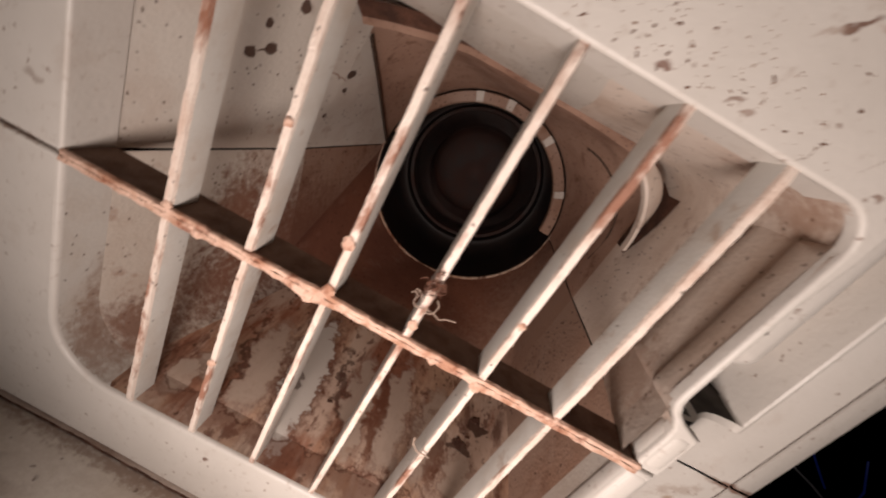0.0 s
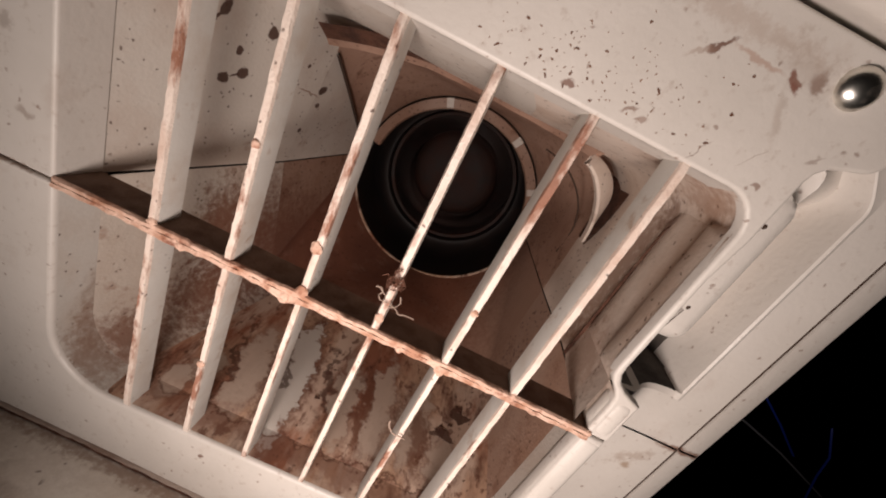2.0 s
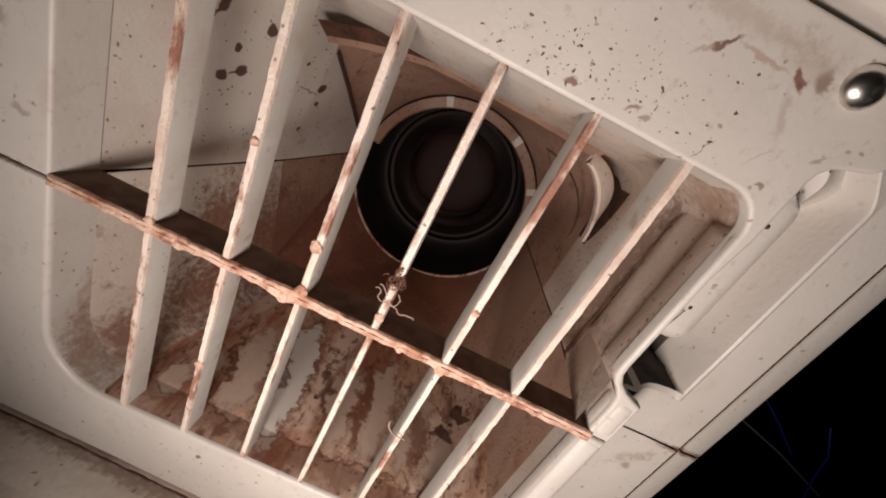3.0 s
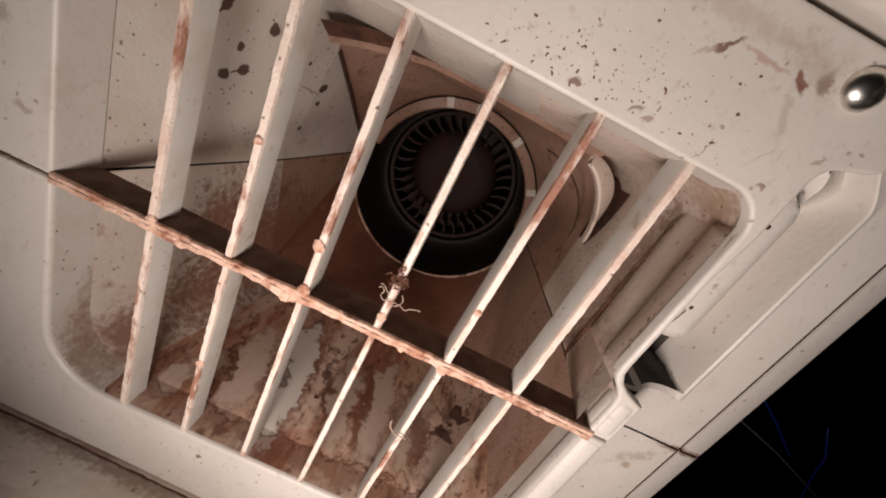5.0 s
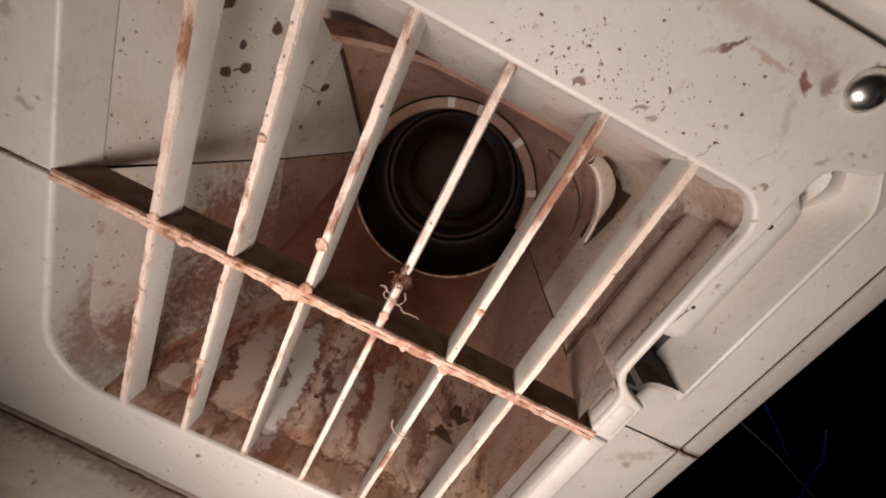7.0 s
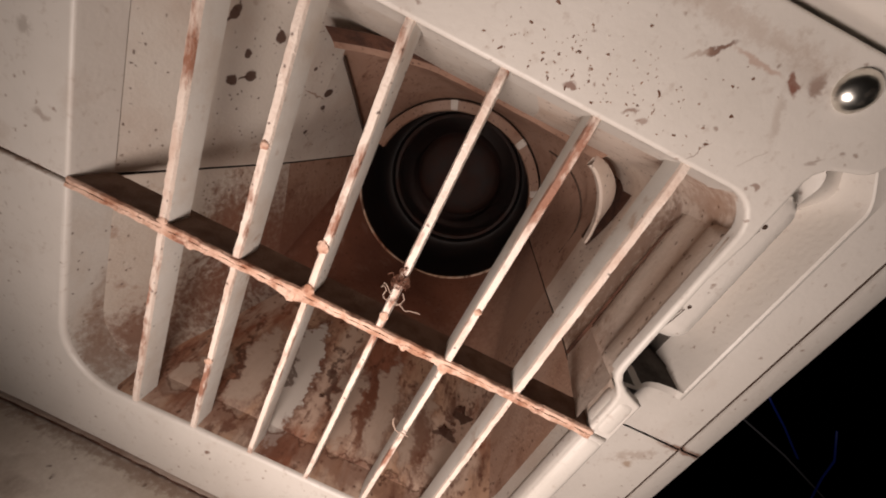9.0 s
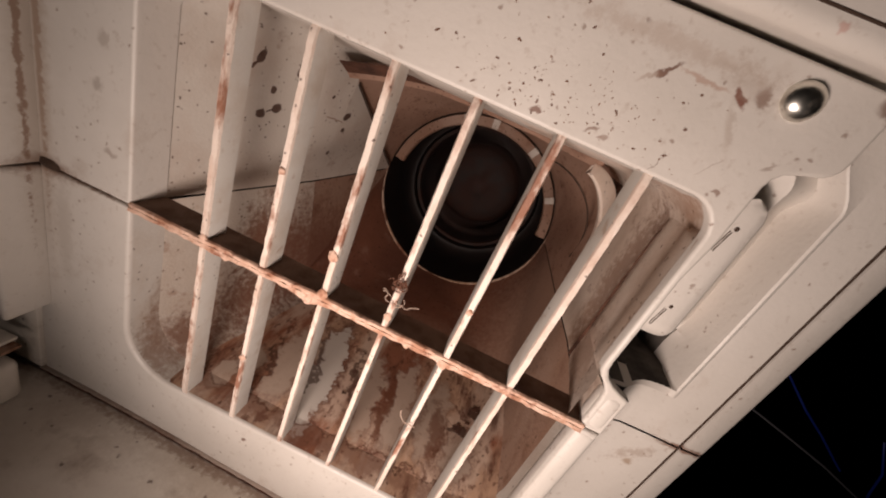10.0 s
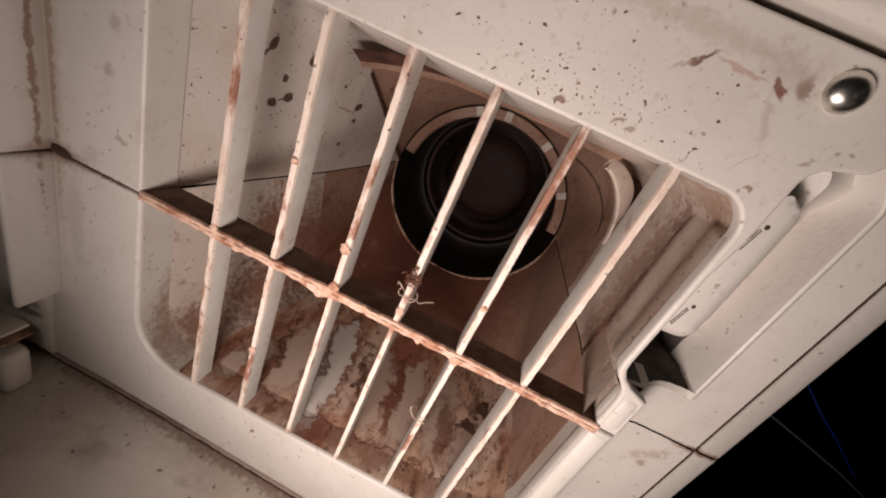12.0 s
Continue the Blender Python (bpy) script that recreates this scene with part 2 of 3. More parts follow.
DUCT_MARKS = [((0.31, 0.195, 0.14), (66, 88, -14), (34, 52, 46), (0, 0, 0), 0.8, 1.6, 0.85), ((0.30, 0.19, 0.14), (20, 84, -60), (50, 16, 14), (0, 0, 0), 0.8, 1.8, 0.5)]
shell = material("cream_plastic_specked", CREAM, 0.42, layers=(
    ((0.44, 0.40, 0.355), "noise", 16, 0.42, 0.72, 0.6, 6, ONE),
    ((0.36, 0.26, 0.20), "noise", 55, 0.60, 0.78, 0.45, 7, ONE),
    ((0.32, 0.24, 0.19), "noise", 420, 0.60, 0.74, 0.35, 3, ONE),
    ((0.17, 0.09, 0.058), "spots", 420, 0.24, 0.10, 0.6, 0.88, ONE),
    ((0.15, 0.08, 0.055), "spots", 190, 0.12, 0.04, 0.55, 0.86, ONE),
    (RUST, "spots", 80, 0.07, 0.02, 0.5, 0.92, ONE)), bump=0.14, bump_scale=700, marks=FRONT_MARKS)
floor_dirt = material("plastic_floor_rust_sheet", (0.44, 0.28, 0.19), 0.6, layers=(
    ((0.20, 0.058, 0.025), "noise", 34, 0.48, 0.60, 0.85, 7, (1.3, 0.35, 0.6)),
    ((0.50, 0.375, 0.295), "noise", 48, 0.48, 0.57, 0.8, 7, (1.3, 0.32, 0.4)),
    ((0.085, 0.026, 0.012), "noise", 85, 0.55, 0.66, 0.8, 8, (1.3, 0.35, 0.8)),
    ((0.10, 0.034, 0.018), "noise", 260, 0.55, 0.63, 0.75, 6, (1.2, 0.6, 0.8)),
    (DARK, "spots", 300, 0.24, 0.10, 0.8, 0.6, ONE)), bump=0.14, bump_scale=500, marks=FLOOR_MARKS, warp=4.5)
duct = material("plastic_brown_dust_coated", (0.175, 0.066, 0.037), 0.7, layers=(
    ((0.105, 0.036, 0.020), "noise", 22, 0.38, 0.64, 0.8, 6, ONE),
    ((0.28, 0.17, 0.125), "noise", 60, 0.58, 0.72, 0.5, 6, ONE),
    (DARK, "spots", 330, 0.26, 0.10, 0.75, 0.5, ONE)), bump=0.45, bump_scale=1500, marks=DUCT_MARKS, warp=3.0)
side_duct = material("cream_plastic_spotted", (0.53, 0.485, 0.435), 0.5, layers=(
    ((0.36, 0.26, 0.20), "noise", 26, 0.48, 0.72, 0.6, 6, ONE),
    ((0.22, 0.11, 0.06), "noise", 90, 0.60, 0.74, 0.6, 6, ONE),
    (DARK, "spots", 480, 0.26, 0.10, 0.8, 0.62, ONE),
    (DARK, "spots", 160, 0.12, 0.06, 0.8, 0.80, ONE)), bump=0.25, marks=WALL_MARKS, warp=0.55)
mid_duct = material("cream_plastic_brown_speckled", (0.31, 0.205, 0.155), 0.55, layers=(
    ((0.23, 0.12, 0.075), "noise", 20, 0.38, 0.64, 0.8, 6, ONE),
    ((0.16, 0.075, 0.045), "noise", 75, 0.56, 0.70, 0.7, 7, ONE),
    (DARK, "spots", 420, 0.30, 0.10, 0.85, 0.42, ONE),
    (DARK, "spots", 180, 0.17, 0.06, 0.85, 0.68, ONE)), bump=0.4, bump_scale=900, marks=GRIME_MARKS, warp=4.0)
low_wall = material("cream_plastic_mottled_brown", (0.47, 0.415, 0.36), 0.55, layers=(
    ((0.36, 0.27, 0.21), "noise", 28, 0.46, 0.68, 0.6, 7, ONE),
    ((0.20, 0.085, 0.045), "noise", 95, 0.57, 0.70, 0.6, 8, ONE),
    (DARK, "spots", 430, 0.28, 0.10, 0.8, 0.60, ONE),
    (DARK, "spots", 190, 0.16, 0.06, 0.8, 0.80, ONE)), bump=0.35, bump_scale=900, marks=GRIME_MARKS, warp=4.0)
upper_duct = material("pinkish_plastic_speckled_dust", (0.37, 0.235, 0.175), 0.6, layers=(
    ((0.23, 0.118, 0.078), "noise", 24, 0.42, 0.66, 0.7, 7, ONE),
    ((0.15, 0.068, 0.040), "noise", 110, 0.56, 0.68, 0.6, 7, ONE),
    (DARK, "spots", 480, 0.30, 0.10, 0.8, 0.5, ONE),
    (DARK, "spots", 210, 0.15, 0.06, 0.8, 0.78, ONE)), bump=0.4, bump_scale=1100)
recess_paint = material("warm_cream_plastic_dusty", (0.60, 0.51, 0.44), 0.5, layers=(
    ((0.36, 0.24, 0.17), "noise", 36, 0.46, 0.68, 0.65, 6, (1, 1, 0.5)),
    ((0.19, 0.09, 0.055), "noise", 130, 0.60, 0.72, 0.7, 7, ONE),
    (DARK, "spots", 460, 0.26, 0.10, 0.8, 0.68, ONE),
    (DARK, "spots", 200, 0.14, 0.06, 0.7, 0.80, ONE)), bump=0.2, marks=RIGHT_MARKS, warp=3.0)
lip_wall = material("cream_plastic_lip_inside", (0.55, 0.515, 0.47), 0.45, layers=(
    ((0.42, 0.33, 0.26), "noise", 40, 0.45, 0.70, 0.6, 6, ONE),
    (DARK, "spots", 420, 0.22, 0.10, 0.7, 0.8, ONE)), bump=0.15, marks=LIP_MARKS, warp=4.0)
bar_paint = material("cream_plastic_side_faces", (0.53, 0.50, 0.46), 0.45, layers=(
    ((0.40, 0.31, 0.24), "noise", 70, 0.46, 0.72, 0.6, 6, ONE),
    ((0.30, 0.17, 0.10), "noise", 160, 0.60, 0.74, 0.7, 6, ONE),
    (DARK, "spots", 420, 0.2, 0.1, 0.7, 0.85, ONE)), bump=0.12, bump_scale=900)
edge_paint = material("cream_plastic_worn_rusty_edge", (0.72, 0.61, 0.53), 0.45, layers=(
    ((0.50, 0.33, 0.25), "noise", 120, 0.48, 0.64, 0.65, 6, (1, 1, 0.5)),
    ((0.25, 0.095, 0.05), "noise", 140, 0.53, 0.62, 0.9, 7, (1, 1, 0.35)),
    (DARK, "spots", 520, 0.24, 0.10, 0.8, 0.75, ONE)), bump=0.5, bump_scale=1500)
cross_paint = material("rust_crusted_plastic_edge", (0.64, 0.43, 0.33), 0.6, layers=(
    ((0.36, 0.17, 0.10), "noise", 130, 0.44, 0.60, 0.85, 7, ONE),
    (RUST, "noise", 260, 0.55, 0.66, 0.8, 6, ONE)), bump=0.9, bump_scale=1300)
# cross rib behind its front edge: a darker, mottled brown
rib_top = material("dark_brown_rib", (0.17, 0.10, 0.07), 0.75, layers=(
    ((0.09, 0.045, 0.03), "noise", 120, 0.45, 0.65, 0.8, 6, ONE),
    ((0.30, 0.21, 0.16), "noise", 60, 0.56, 0.70, 0.5, 6, ONE)), bump=0.5, bump_scale=1300)
tray_paint = material("cream_plastic_grimy_tray", (0.70, 0.65, 0.585), 0.5, layers=(
    ((0.40, 0.33, 0.265), "noise", 18, 0.42, 0.72, 0.7, 6, ONE),
    ((0.17, 0.10, 0.065), "noise", 60, 0.58, 0.74, 0.5, 7, ONE),
    (DARK, "spots", 260, 0.22, 0.10, 0.7, 0.75, ONE)), bump=0.2, bump_scale=800, marks=TRAY_MARKS, warp=2.0)
dark_rust = material("dark_caked_rust", (0.10, 0.042, 0.025), 0.8, layers=(
    ((0.045, 0.02, 0.013), "noise", 170, 0.40, 0.60, 0.8, 6, ONE),
    ((0.30, 0.20, 0.15), "noise", 60, 0.60, 0.70, 0.6, 6, ONE)), bump=0.8, bump_scale=1000)
seal_rubber = material("brown_dusty_rubber", (0.33, 0.26, 0.215), 0.7, layers=(
    ((0.14, 0.08, 0.055), "noise", 60, 0.46, 0.66, 0.8, 7, (0.4, 1, 1)),
    ((0.33, 0.20, 0.13), "noise", 110, 0.58, 0.70, 0.6, 6, ONE)), bump=0.5, bump_scale=900)
rust_line = material("rust_in_the_corner", (0.30, 0.185, 0.125), 0.8, layers=(
    ((0.13, 0.05, 0.025), "noise", 150, 0.42, 0.58, 0.9, 6, (1, 1, 0.5)),), bump=0.8, bump_scale=1200)
dark_gap = material("dark_seam_dirt", (0.05, 0.028, 0.018), 0.85, bump=0.4)
# dark grey that puts the recess hollow's shade into its colour
slot_shade = material("shade_grey_plastic", (0.085, 0.072, 0.062), 0.8, layers=(
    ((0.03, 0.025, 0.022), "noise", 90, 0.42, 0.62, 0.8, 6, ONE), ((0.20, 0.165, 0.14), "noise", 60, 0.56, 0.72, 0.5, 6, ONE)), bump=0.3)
black_plastic = material("black_plastic_dusty", (0.010, 0.008, 0.008), 0.45, spec=0.25, layers=(
    ((0.03, 0.017, 0.013), "noise", 40, 0.45, 0.75, 0.7, 5, ONE),), bump=0.1)
fan_black = material("fan_black_dusted", (0.018, 0.010, 0.008), 0.55, spec=0.25, layers=(
    ((0.040, 0.014, 0.009), "noise", 70, 0.35, 0.62, 0.7, 5, ONE),), bump=0.2)
chrome = material("chrome_steel", (0.74, 0.72, 0.66), 0.28, 1.0, layers=(
    ((0.20, 0.13, 0.08), "noise", 400, 0.56, 0.7, 0.6, 5, ONE),), bump=0.05)
dust = material("grey_dust_fibre", (0.36, 0.265, 0.21), 0.9, bump=0)
stain_mat = material("brown_dried_drop", (0.15, 0.075, 0.048), 0.55, layers=(
    ((0.10, 0.045, 0.028), "noise", 500, 0.45, 0.6, 0.7, 4, ONE),), bump=0.3)
soft_stain = material("faint_brown_smear", (0.26, 0.16, 0.11), 0.6, layers=(
    ((0.14, 0.07, 0.045), "noise", 400, 0.45, 0.65, 0.8, 4, ONE),), bump=0.2)
run_mat = material("red_brown_rust_run", (0.15, 0.06, 0.034), 0.65, layers=(
    ((0.07, 0.028, 0.016), "noise", 160, 0.42, 0.62, 0.8, 6, ONE),), bump=0.4)
room_dark = material("dark_room_paint", (0.012, 0.012, 0.014), 0.9, layers=(
    ((0.02, 0.018, 0.018), "noise", 3, 0.4, 0.7, 0.6, 4, ONE),), bump=0)
blue_wire = material("blue_cable_sheath", (0.006, 0.018, 0.15), 0.35, bump=0)
grey_wire = material("grey_cable_sheath", (0.10, 0.10, 0.11), 0.4, bump=0)
MM = 0.001


# ---- mesh helpers ----
def finish(name, bm, mat, parent=None, label="", smooth=True):
    mesh = bpy.data.meshes.new(name)
    bmesh.ops.recalc_face_normals(bm, faces=bm.faces)
    bm.to_mesh(mesh)
    bm.free()
    for m in (mat if isinstance(mat, tuple) else (mat,)):
        mesh.materials.append(m)
    if smooth:
        for poly in mesh.polygons:
            poly.use_smooth = True
        mesh.set_sharp_from_angle(angle=radians(38))
    ob = new(name, mesh)
    if parent is not None:
        ob.parent = parent
    if label:
        tagged(ob, label)
    return ob


def part(name, bm, mat, parent, label=""):
    return finish(name, bm, mat, parent, label)


def thing(name, label, category, group="", kind=""):
    return tagged(new(name), label, category, group, kind)


def inset(points, d):
    """The closed outline moved inwards by d (counter-clockwise outline)."""
    out = []
    n = len(points)
    for i in range(n):
        a, b, c = (Vector(points[(i + k) % n]) for k in (-1, 0, 1))
        u, v = (b - a).normalized(), (c - b).normalized()
        m = Vector((-u.y - v.y, u.x + v.x))
        m = m.normalized() if m.length > 1e-6 else Vector((-u.y, u.x))
        k = max(0.35, m.dot(Vector((-u.y, u.x))))
        out.append(b + m * (d / k))
    return out


def plate(outline, y0, y1, r=1.0, steps=4, curve=None):
    """A flat plate in mm: the outline is in x and z, its front at y0, its back at y1, the front edge rounded by r."""
    bm = bmesh.new()
    area = sum(a[0] * b[1] - b[0] * a[1] for a, b in zip(outline, outline[1:] + outline[:1]))
    if area < 0:
        outline = outline[::-1]
    rings = [(outline, y1)]
    for k in range(steps + 1):
        a = math.pi / 2 * k / steps
        rings.append((inset(outline, r * (1 - math.cos(a))), y0 + r * (1 - math.sin(a))))
    rings.append((inset(outline, min(r * 1.08, r + 0.1)), y0))
    loops = []
    for pts, y in rings:
        loops.append([bm.verts.new((p[0] * MM, (y + (curve(p[0], p[1]) if curve else 0)) * MM, p[1] * MM)) for p in pts])
    n = len(outline)
    for a, b in zip(loops, loops[1:]):
        for i in range(n):
            bm.faces.new((a[i], a[(i + 1) % n], b[(i + 1) % n], b[i]))
    for loop in (loops[0], loops[-1]):
        for tri in geometry.tessellate_polygon([[Vector((v.co.x, v.co.z, 0)) for v in loop]]):
            bm.faces.new([loop[k] for k in tri])
    return bm


def box(x0, x1, y0, y1, z0, z1, r=0.6, segments=2):
    bm = bmesh.new()
    bmesh.ops.create_cube(bm, size=1)
    for v in bm.verts:
        v.co = Vector(((x0 + x1) / 2 + v.co.x * (x1 - x0), (y0 + y1) / 2 + v.co.y * (y1 - y0), (z0 + z1) / 2 + v.co.z * (z1 - z0))) * MM
    if r:
        bmesh.ops.bevel(bm, geom=bm.edges[:], offset=r * MM, segments=segments, affect="EDGES", profile=0.5)
    return bm


def arc(cx, cz, r, a0, a1, n=8):
    return [(cx + r * math.cos(radians(a0 + (a1 - a0) * i / n)), cz + r * math.sin(radians(a0 + (a1 - a0) * i / n))) for i in range(n + 1)]


def loft(sections, close=False, thick=0.0):
    """A skin over rows of points in mm; thick: wall added outwards."""
    bm = bmesh.new()
    rows = [[bm.verts.new(Vector(p) * MM) for p in s] for s in sections]
    for a, b in zip(rows, rows[1:]):
        n = len(a)
        for i in range(n if close else n - 1):
            j = (i + 1) % n
            quad = [a[i], a[j], b[j], b[i]]
            keep = []
            for v in quad:
                if all((v.co - w.co).length > 1e-7 for w in keep):
                    keep.append(v)
            if len(keep) > 2:
                bm.faces.new(keep)
    bmesh.ops.remove_doubles(bm, verts=bm.verts[:], dist=1e-7)
    if thick:
        bmesh.ops.recalc_face_normals(bm, faces=bm.faces)
        bmesh.ops.solidify(bm, geom=bm.faces[:], thickness=thick * MM)
    return bm


def ring_profile(profile, a0=0, a1=360, n=64, cx=0, cz=0):
    """A profile of (radius, y) turned about the y axis, in mm."""
    full = abs(a1 - a0) >= 360
    rows = []
    for i in range(n if full else n + 1):
        a = radians(a0 + (a1 - a0) * i / n)
        rows.append([(cx + r * math.cos(a), y, cz + r * math.sin(a)) for r, y in profile])
    if full:
        rows.append(rows[0])
    return loft(rows)


def tube(points, radius, sides=6):
    """A thin tube along points, in mm."""
    rows = []
    pts = [Vector(p) for p in points]
    for i, p in enumerate(pts):
        d = (pts[min(i + 1, len(pts) - 1)] - pts[max(i - 1, 0)]).normalized()
        side = d.cross(Vector((0.31, 0.17, 0.93))).normalized()
        up = d.cross(side)
        rows.append([p + (side * math.cos(k * math.tau / sides) + up * math.sin(k * math.tau / sides)) * radius for k in range(sides)])
    return loft(rows, close=True)


# ---- the place: dark room ----
def room():
    for name, x0, x1, y0, y1, z0, z1 in (
            ("floor", -2.2, 2.2, -2.2, 2.2, -0.92, -0.90), ("ceiling", -2.2, 2.2, -2.2, 2.2, 1.6, 1.62),
            ("wall_north", -2.2, 2.2, 2.2, 2.22, -0.9, 1.6), ("wall_south", -2.2, 2.2, -2.22, -2.2, -0.9, 1.6),
            ("wall_east", 2.2, 2.22, -2.2, 2.2, -0.9, 1.6), ("wall_west", -2.22, -2.2, -2.2, 2.2, -0.9, 1.6)):
        ob = finish(name, box(x0 * 1000, x1 * 1000, y0 * 1000, y1 * 1000, z0 * 1000, z1 * 1000, 0), room_dark, smooth=False)
        tagged(ob, "unlit dark painted room surface", "wall" if "wall" in name else name, kind="structure")


room()

# ---- housing: two moulded halves that meet at z = 0 ----
BAR_X = [-60, -40, -20, 0, 20, 40]
GAP = 0.35
upper = thing("upper_housing", "cream plastic upper half of a dirty air intake housing", "appliance housing", "halves of the intake housing")
lower = thing("lower_housing", "cream plastic lower half of a rust-stained air intake housing", "appliance housing", "halves of the intake housing")

upper_outline = ([(-122, GAP), (-85, GAP), (-85, 55)] + arc(-73, 55.2, 12, 180, 90)[1:] + [(49.6, 67.2)] + arc(49.6, 59.6, 7.6, 90, 0)[1:]
                 + [(57.1, 50), (56.9, 22), (57.2, 19.6), (58.4, 17.6), (60.2, 16.0), (61.6, 14.0), (62, 11), (62, GAP), (68.5, GAP), (68.5, 14.2), (65.6, 15.2), (62.8, 16.4), (60.4, 18.2), (59.1, 20.4), (58.8, 23), (59.0, 50), (60.2, 60)]
                 + [(60.3, 73.6), (60.8, 75.6), (62.2, 77.2), (64.6, 78.2), (66.4, 78.8)] + arc(65.8, 83.6, 4.9, -62, 0, 6) + [(71.2, 95.6), (-122, 95.6)])
part("front_panel", plate(upper_outline, 0, 3.2, 0.85), shell, upper)
part("panel_skirt", box(64.5, 70.4, 2.2, 13, 80.5, 95.4, 1.6, 3), shell, upper)
lower_outline = ([(-122, -GAP), (-122, -91.6), (-99, -91.8), (-60, -94), (-40, -95.6), (0, -98.2), (68.5, -100), (68.5, -GAP), (62, -GAP), (62, -52)] + arc(48, -53, 14, 0, -90)[1:] + [(-66, -67)]
                 + arc(-66, -48, 19, -90, -180)[1:] + [(-85, -GAP)])
part("front_panel", plate(lower_outline, 0, 3.2, 1.3), shell, lower)


def half_section(xl, xr, zt, rc, y, sign, lean=0.0, n=(8, 14, 12, 14, 8)):
    """Half of a rounded rectangular section; its left side leans in by lean towards its end."""
    xc = xl + lean
    pts = [(xl + lean * i / n[0], y, sign * (GAP + (zt - rc - GAP) * i / n[0])) for i in range(n[0])]
    pts += [(xc + rc + rc * math.cos(math.pi - math.pi / 2 * i / n[1]), y, sign * (zt - rc + rc * math.sin(math.pi - math.pi / 2 * i / n[1]))) for i in range(n[1])]
    pts += [(xc + rc + (xr - xc - 2 * rc) * i / n[2], y, sign * zt) for i in range(n[2])]
    pts += [(xr - rc + rc * math.cos(math.pi / 2 - math.pi / 2 * i / n[3]), y, sign * (zt - rc + rc * math.sin(math.pi / 2 - math.pi / 2 * i / n[3]))) for i in range(n[3])]
    pts += [(xr, y, sign * (zt - rc + (GAP - zt + rc) * i / n[4])) for i in range(n[4] + 1)]
    return pts


def round_section(r, y, sign, n=(8, 14, 12, 14, 8)):
    pts = [(-r, y, sign * GAP)] * n[0]
    pts += [(r * math.cos(math.pi - math.pi / 2 * i / n[1]), y, sign * max(GAP, r * math.sin(math.pi - math.pi / 2 * i / n[1]))) for i in range(n[1])]
    pts += [(0, y, sign * r)] * n[2]
    pts += [(r * math.cos(math.pi / 2 - math.pi / 2 * i / n[3]), y, sign * max(GAP, r * math.sin(math.pi / 2 - math.pi / 2 * i / n[3]))) for i in range(n[3])]
    pts += [(r, y, sign * GAP)] * (n[4] + 1)
    return pts


RING_Y, RING_R = 157, 58.5
UPPER = [(-84.95, 58.3, 67.15, 9, 1.5, 0), (-84.3, 60.15, 66.5, 10, 11.5, 0), (-80.9, 61.8, 65.5, 10, 28, 2.3), (-79.8, 62.9, 65.2, 11, 33, 3), (-77.5, 63, 64.5, 11, 44, 4.5), (-70, 61, 62.5, 11, 80, 8)]
LOWER = [(-84.95, 62, 66.95, 19, 1.5, 0), (-84.4, 62.5, 66.6, 18, 12, 0), (-83.6, 62.5, 65.6, 17, 15, 0.6), (-77.5, 63, 64, 14, 44, 4.5), (-70, 61, 62.5, 11, 80, 8)]


def sections(table, sign):
    return [half_section(xl, xr, zt, rc, y, sign, lean) for xl, xr, zt, rc, y, lean in table]


high_lip = sections(UPPER[:2], 1)
part("throat_lip", loft([r[:37] for r in high_lip]), shell, upper)
part("throat_lip", loft([r[36:] for r in high_lip]), recess_paint, upper)
high = sections([(UPPER[1][0] - 0.45, 60.2, 66.55, 10, 11.6, 0)] + UPPER[2:], 1)
part("throat", loft([r[:31] for r in high]), side_duct, upper, "spotted cream inner wall")
part("throat", loft([r[30:] for r in high]), recess_paint, upper, "brown-specked cream inner wall")
low_lip, low = sections(LOWER[:2], -1), sections(LOWER[1:], -1)
part("throat_lip", loft([r[:22] for r in low_lip]), lip_wall, lower)
part("throat_lip", loft([r[21:46] for r in low_lip]), floor_dirt, lower)
part("throat_lip", loft([r[45:] for r in low_lip]), side_duct, lower)
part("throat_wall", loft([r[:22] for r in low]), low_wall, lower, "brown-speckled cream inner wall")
part("throat_floor", loft([r[21:46] for r in low]), floor_dirt, lower, "rust-stained inner floor")
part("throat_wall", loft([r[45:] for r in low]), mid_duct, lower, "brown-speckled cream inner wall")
for sign, home in ((1, upper), (-1, lower)):
    a, b = half_section(-70, 61, 62.5, 11, 80, sign, 8), round_section(RING_R, RING_Y, sign)
    mids = [[tuple(p[k] + (q[k] - p[k]) * f for k in range(3)) for p, q in zip(a, b)] for f in (0, 0.33, 0.66, 1)]
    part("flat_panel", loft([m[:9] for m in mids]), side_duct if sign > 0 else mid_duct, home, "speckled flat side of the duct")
    part("transition", loft([m[8:] for m in mids]), upper_duct if sign > 0 else duct, home, "brown-dusted square-to-round duct wall")
# joint along the flat panel's edge, the rib under the top, the fin and its pocket
part("joint", tube([(-61.6, 80.5, 51.0), (-60.2, 100, 38), (-58.8, 125, 21), (-57.4, 152, 3)], 0.75), dark_gap, upper, "dark open joint")


